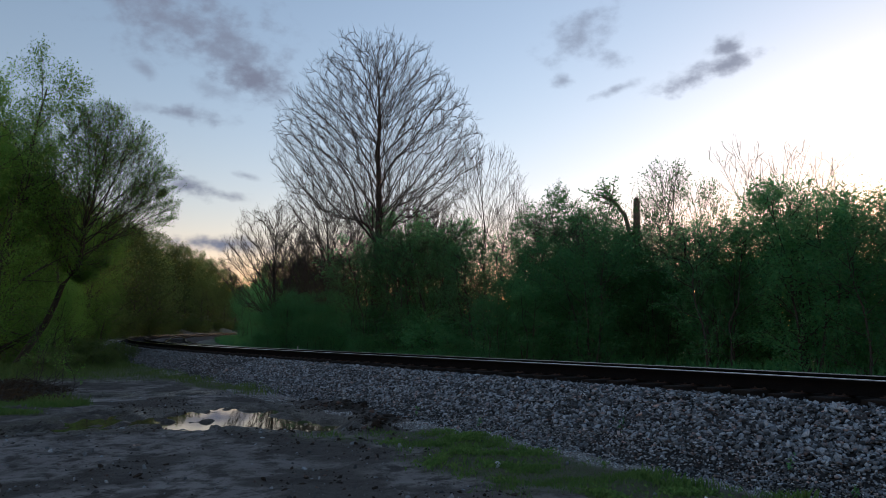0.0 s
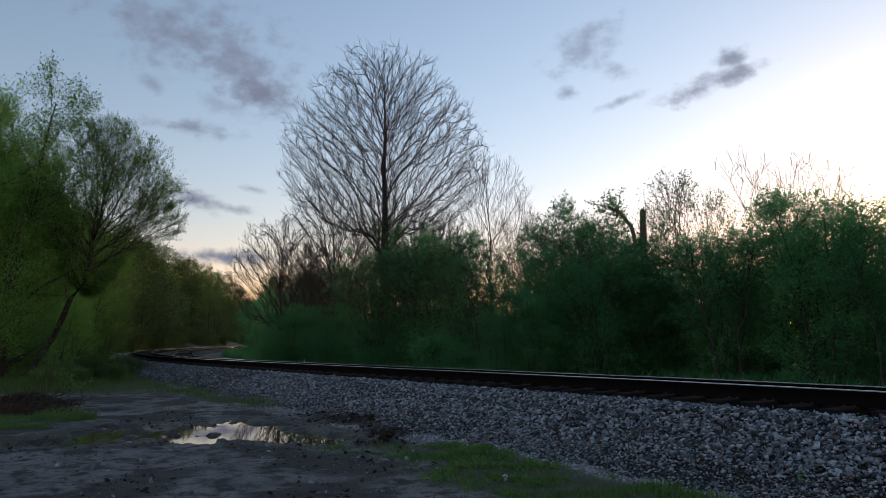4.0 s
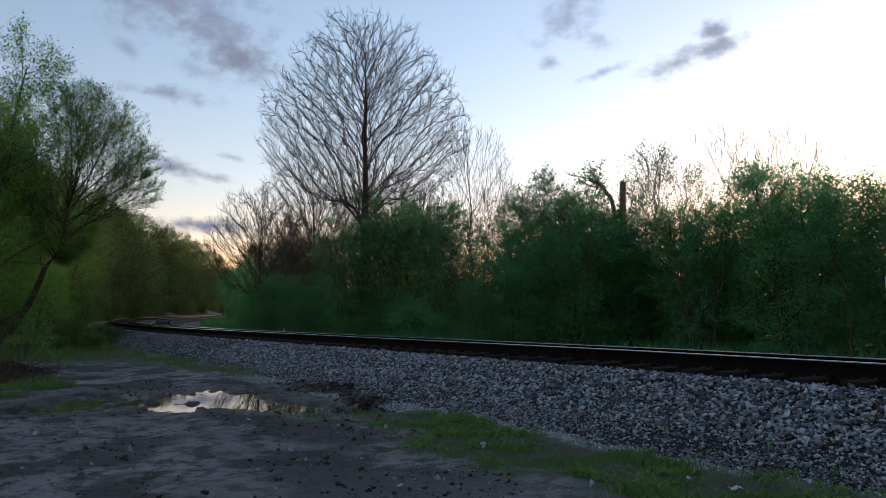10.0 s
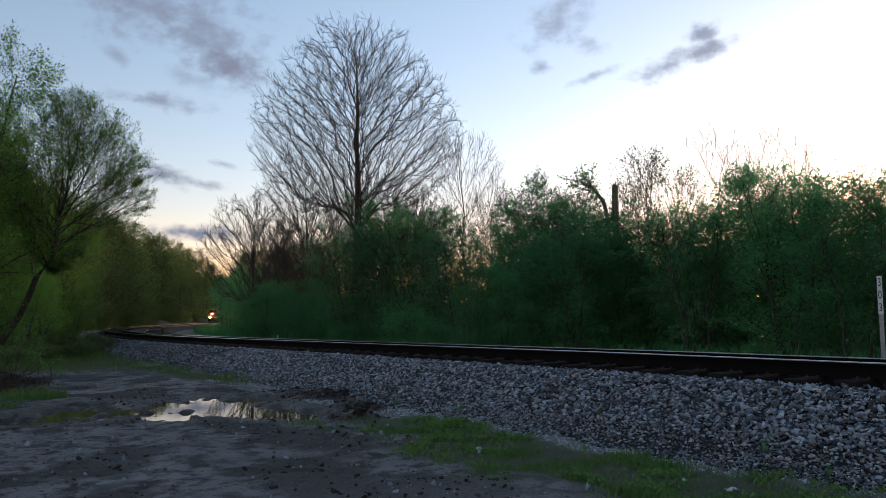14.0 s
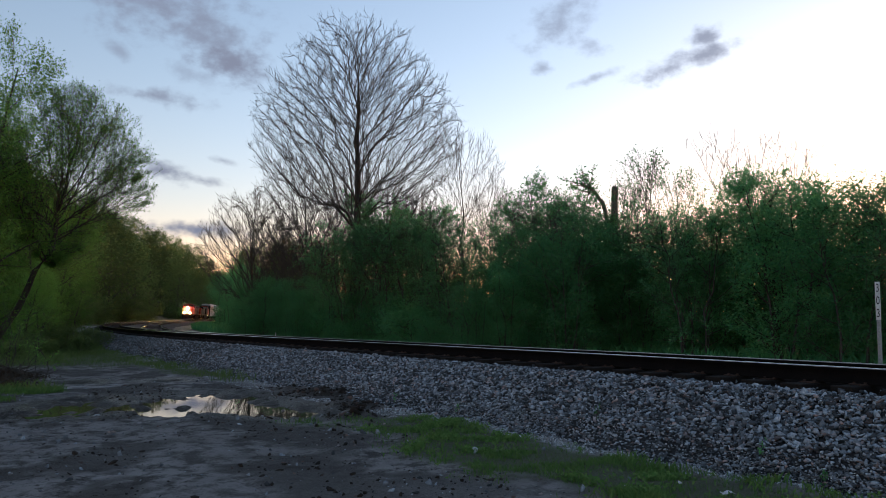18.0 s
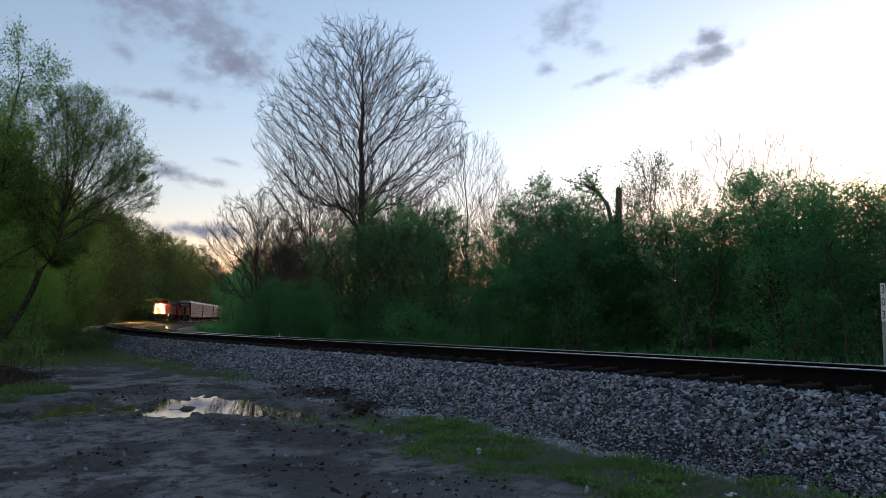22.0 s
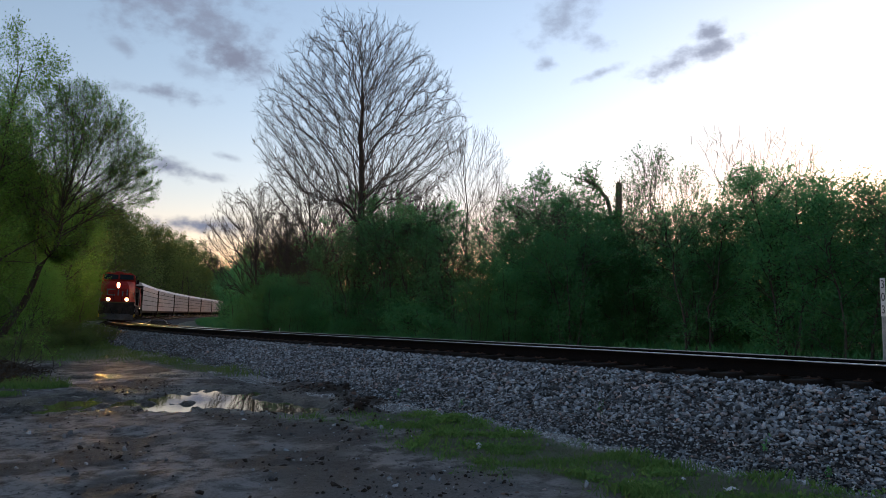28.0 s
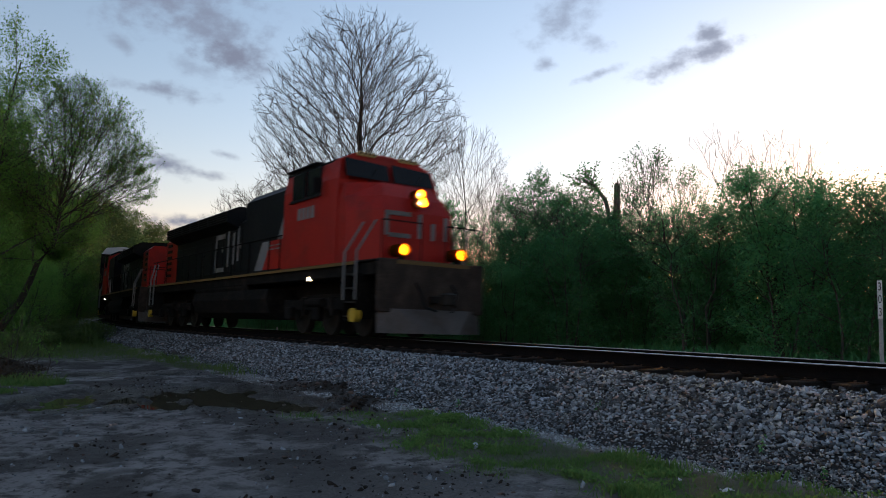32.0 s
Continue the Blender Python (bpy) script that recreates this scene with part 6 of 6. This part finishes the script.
        for y in (-1, 1):
            st = part("step_well", boxes(*[(min(X(8.90), X(9.42)), max(X(8.90), X(9.42)), min(1.12 * y, 1.52 * y), max(1.12 * y, 1.52 * y), z, z + 0.04) for z in (0.45, 0.78, 1.10, 1.42)]), M["dull_steel"], loco)
            part("step_guard", cyl(bmesh.new(), (X(9.36), 1.40 * y, 0.50), (X(9.36), 1.56 * y, 0.50), 0.16, 18), M["step_yellow"], loco, "round yellow guard beside the steps")
            for x in (8.86, 9.44):
                part("step_side", boxes((min(X(x), X(x + 0.03)), max(X(x), X(x + 0.03)), min(1.1 * y, 1.53 * y), max(1.1 * y, 1.53 * y), 0.42, 1.45)), UND, st)
                part("grab_rail", pipe([(X(x), 1.54 * y, 0.85), (X(x), 1.54 * y, 1.95), (X(x + 0.42), 1.30 * y, 2.66)], 0.030), WHITE, loco, "white grab rail by the steps")
            part("end_rail", pipe([(X(10.3), 1.40 * y, 1.74), (X(10.3), 1.40 * y, 2.62), (X(10.3), 0.35 * y, 2.62), (X(10.3), 0.35 * y, 1.74)], 0.016), UND, loco)
    for y in (-1, 1):
        rail = part("hand_rail", pipe([(4.9, 1.46 * y, 2.72), (3.4, 1.46 * y, 2.72), (-9.4, 1.46 * y, 2.72)], 0.018), UND, loco)
        for x in (4.8, 4.0, 2.4, 0.8, -0.8, -2.4, -4.0, -5.6, -7.2, -8.8):
            part("stanchion", pipe([(x, 1.46 * y, 1.74), (x, 1.46 * y, 2.72)], 0.018), UND, rail)
    # tank, air reservoirs
    part("fuel_tank", section([(-1.38, 1.25), (-1.45, 0.95), (-1.30, 0.55), (-0.9, 0.36), (0.9, 0.36), (1.30, 0.55), (1.45, 0.95), (1.38, 1.25)], -3.3, 3.9), UND, loco, "long grimy fuel tank")
    for y in (-1.22, 1.22):
        part("air_reservoir", cyl(bmesh.new(), (-3.2, y, 1.38), (2.2, y, 1.38), 0.19, 14), UND, loco)
    # bogies with three wheelsets each
    sets = []
    for bx in (6.85, -6.85):
        bog = part("bogie", boxes((bx - 2.3, bx + 2.3, -1.16, -0.98, 0.62, 0.92), (bx - 2.3, bx + 2.3, 0.98, 1.16, 0.62, 0.92), (bx - 1.2, bx + 1.2, -1.0, 1.0, 0.72, 1.05), bevel=0.03), UND, loco)
        for y in (-1, 1):
            for ax in (-1.72, 0, 1.72):
                part("axle_box", boxes((bx + ax - 0.2, bx + ax + 0.2, min(1.12 * y, 1.30 * y), max(1.12 * y, 1.30 * y), 0.36, 0.72), bevel=0.04), UND, bog)
            for ax in (-0.95, 0.75):
                part("spring", pipe([(bx + ax, 1.14 * y, 0.5), (bx + ax, 1.14 * y, 0.95)], 0.09, 10), UND, bog)
            part("brake_cylinder", cyl(bmesh.new(), (bx - 0.5, 1.25 * y, 0.82), (bx + 0.4, 1.25 * y, 0.82), 0.11, 10), UND, bog)
        for ax in (-1.72, 0, 1.72):
            bm = bmesh.new()
            for y in (-1, 1):
                cyl(bm, (0, 0.68 * y, 0), (0, 0.82 * y, 0), 0.51, 26)
                cyl(bm, (0, 0.82 * y, 0), (0, 0.86 * y, 0), 0.40, 20, 0.16)
                cyl(bm, (0, 0.66 * y, 0), (0, 0.69 * y, 0), 0.54, 26)
            cyl(bm, (0, -0.9, 0), (0, 0.9, 0), 0.09, 10)
            ws = part("wheelset", bm, M["dull_steel"], bog)
            sets.append((ws, bx + ax))
    return loco, sets


def build_wagon(label):
    car = thing("autorack_wagon", label, "rail car", "freight wagons behind the locomotives")
    L2 = 13.4
    part("underframe", boxes((-L2, L2, -1.4, 1.4, 0.85, 1.12), bevel=0.02), M["rack_dark"], car)
    part("body", boxes((-L2 + 0.1, L2 - 0.1, -1.44, 1.44, 1.12, 4.9)), M["rack_dark"], car, "dark frame of the wagon")
    part("roof", section([(-1.52, 4.86), (-1.2, 5.34), (0, 5.48), (1.2, 5.34), (1.52, 4.86)], -L2, L2), M["rack_roof"], car, "pale ribbed metal roof")
    for i in range(15):
        x = -L2 + 0.6 + i * (2 * L2 - 1.2) / 14
        part("roof_rib", section([(-1.53, 4.87), (-1.21, 5.36), (0, 5.50), (1.21, 5.36), (1.53, 4.87)], x - 0.03, x + 0.03), M["rack_roof"], car)
    for y in (-1, 1):
        a, b = min(1.44 * y, 1.49 * y), max(1.44 * y, 1.49 * y)
        for z0, z1 in ((1.16, 1.98), (2.06, 2.72), (2.80, 3.46), (3.54, 4.16), (4.24, 4.82)):
            for x0, x1 in ((-L2 + 0.5, -4.42), (-4.38, 4.38), (4.42, L2 - 0.5)):
                part("side_panel", boxes((x0, x1, a, b, z0, z1), bevel=0.015), M["rack_white"], car)
        for x in (-L2 + 0.26, L2 - 0.26):
            part("corner_post", boxes((x - 0.22, x + 0.22, min(1.44 * y, 1.53 * y), max(1.44 * y, 1.53 * y), 1.12, 4.88), bevel=0.01), M["rack_dark"], car)
        for k in range(7):
            part("ladder_rung", boxes((L2 - 0.55, L2 - 0.15, min(1.53 * y, 1.56 * y), max(1.53 * y, 1.56 * y), 1.0 + 0.35 * k, 1.03 + 0.35 * k)), M["under"], car)
    for e in (-1, 1):
        part("end_wall", boxes((min(e * (L2 - 0.1), e * (L2 + 0.02)), max(e * (L2 - 0.1), e * (L2 + 0.02)), -1.42, 1.42, 1.12, 4.85), bevel=0.03), M["rack_dark"], car, "dark end wall")
        part("coupler", boxes((min(e * L2, e * 13.71), max(e * L2, e * 13.71), -0.12, 0.12, 0.78, 1.0), bevel=0.02), M["dull_steel"], car)
        bx = e * 10.2
        bog = part("bogie", boxes((bx - 1.25, bx + 1.25, -1.12, -0.95, 0.40, 0.72), (bx - 1.25, bx + 1.25, 0.95, 1.12, 0.40, 0.72), (bx - 0.2, bx + 0.2, -1, 1, 0.4, 0.85), bevel=0.02), M["under"], car)
        for ax in (-0.88, 0.88):
            bm = bmesh.new()
            for y in (-1, 1):
                cyl(bm, (0, 0.68 * y, 0), (0, 0.82 * y, 0), 0.42, 20)
            cyl(bm, (0, -0.8, 0), (0, 0.8, 0), 0.08, 8)
            part("wheelset", bm, M["dull_steel"], bog, m=pose(bx + ax, 0, 0.42))
    return car


lead, lead_sets = build_loco("diesel_locomotive", "red, black and white freight locomotive with lit headlamps", True)
rear, rear_sets = build_loco("diesel_locomotive", "second red and black locomotive with unlit lamps, facing backwards", False)
tagged(lead, group="freight train")
tagged(rear, group="freight train")
for ws, x in lead_sets + rear_sets:
    ws.matrix_basis = pose(x, 0, 0.51)
wagons = [build_wagon("pale grey enclosed freight wagon with horizontal ribs and dark ends")]
wagons += [copy_thing(wagons[0], Matrix()) for _ in range(7)]

NOSE_END, SPEED = 4.85, 14.42            # where the leading coupler is at 32 s along the track; metres a second


def motions():
    times = [i * 0.5 for i in range(65)]
    train = [(lead, 11.07, 6.85, 0), (rear, 33.2, 6.85, 180)] + [(c, 44.3 + 13.71 + 27.42 * i, 10.2, 0) for i, c in enumerate(wagons)]
    for ob, off, reach, turn in train:
        walk(ob, [(t, track_pose(NOSE_END + SPEED * (32 - t) + off, reach) @ pose(0, 0, 0, 0, 0, turn)) for t in times])
    # the wheels of the leading engine roll
    for ws, x in lead_sets:
        walk(ws, [(i / 30, pose(x, 0, 0.51) @ Matrix.Rotation(SPEED * i / 30 / 0.51 % (2 * math.pi), 4, "Y")) for i in range(961)])


motions()
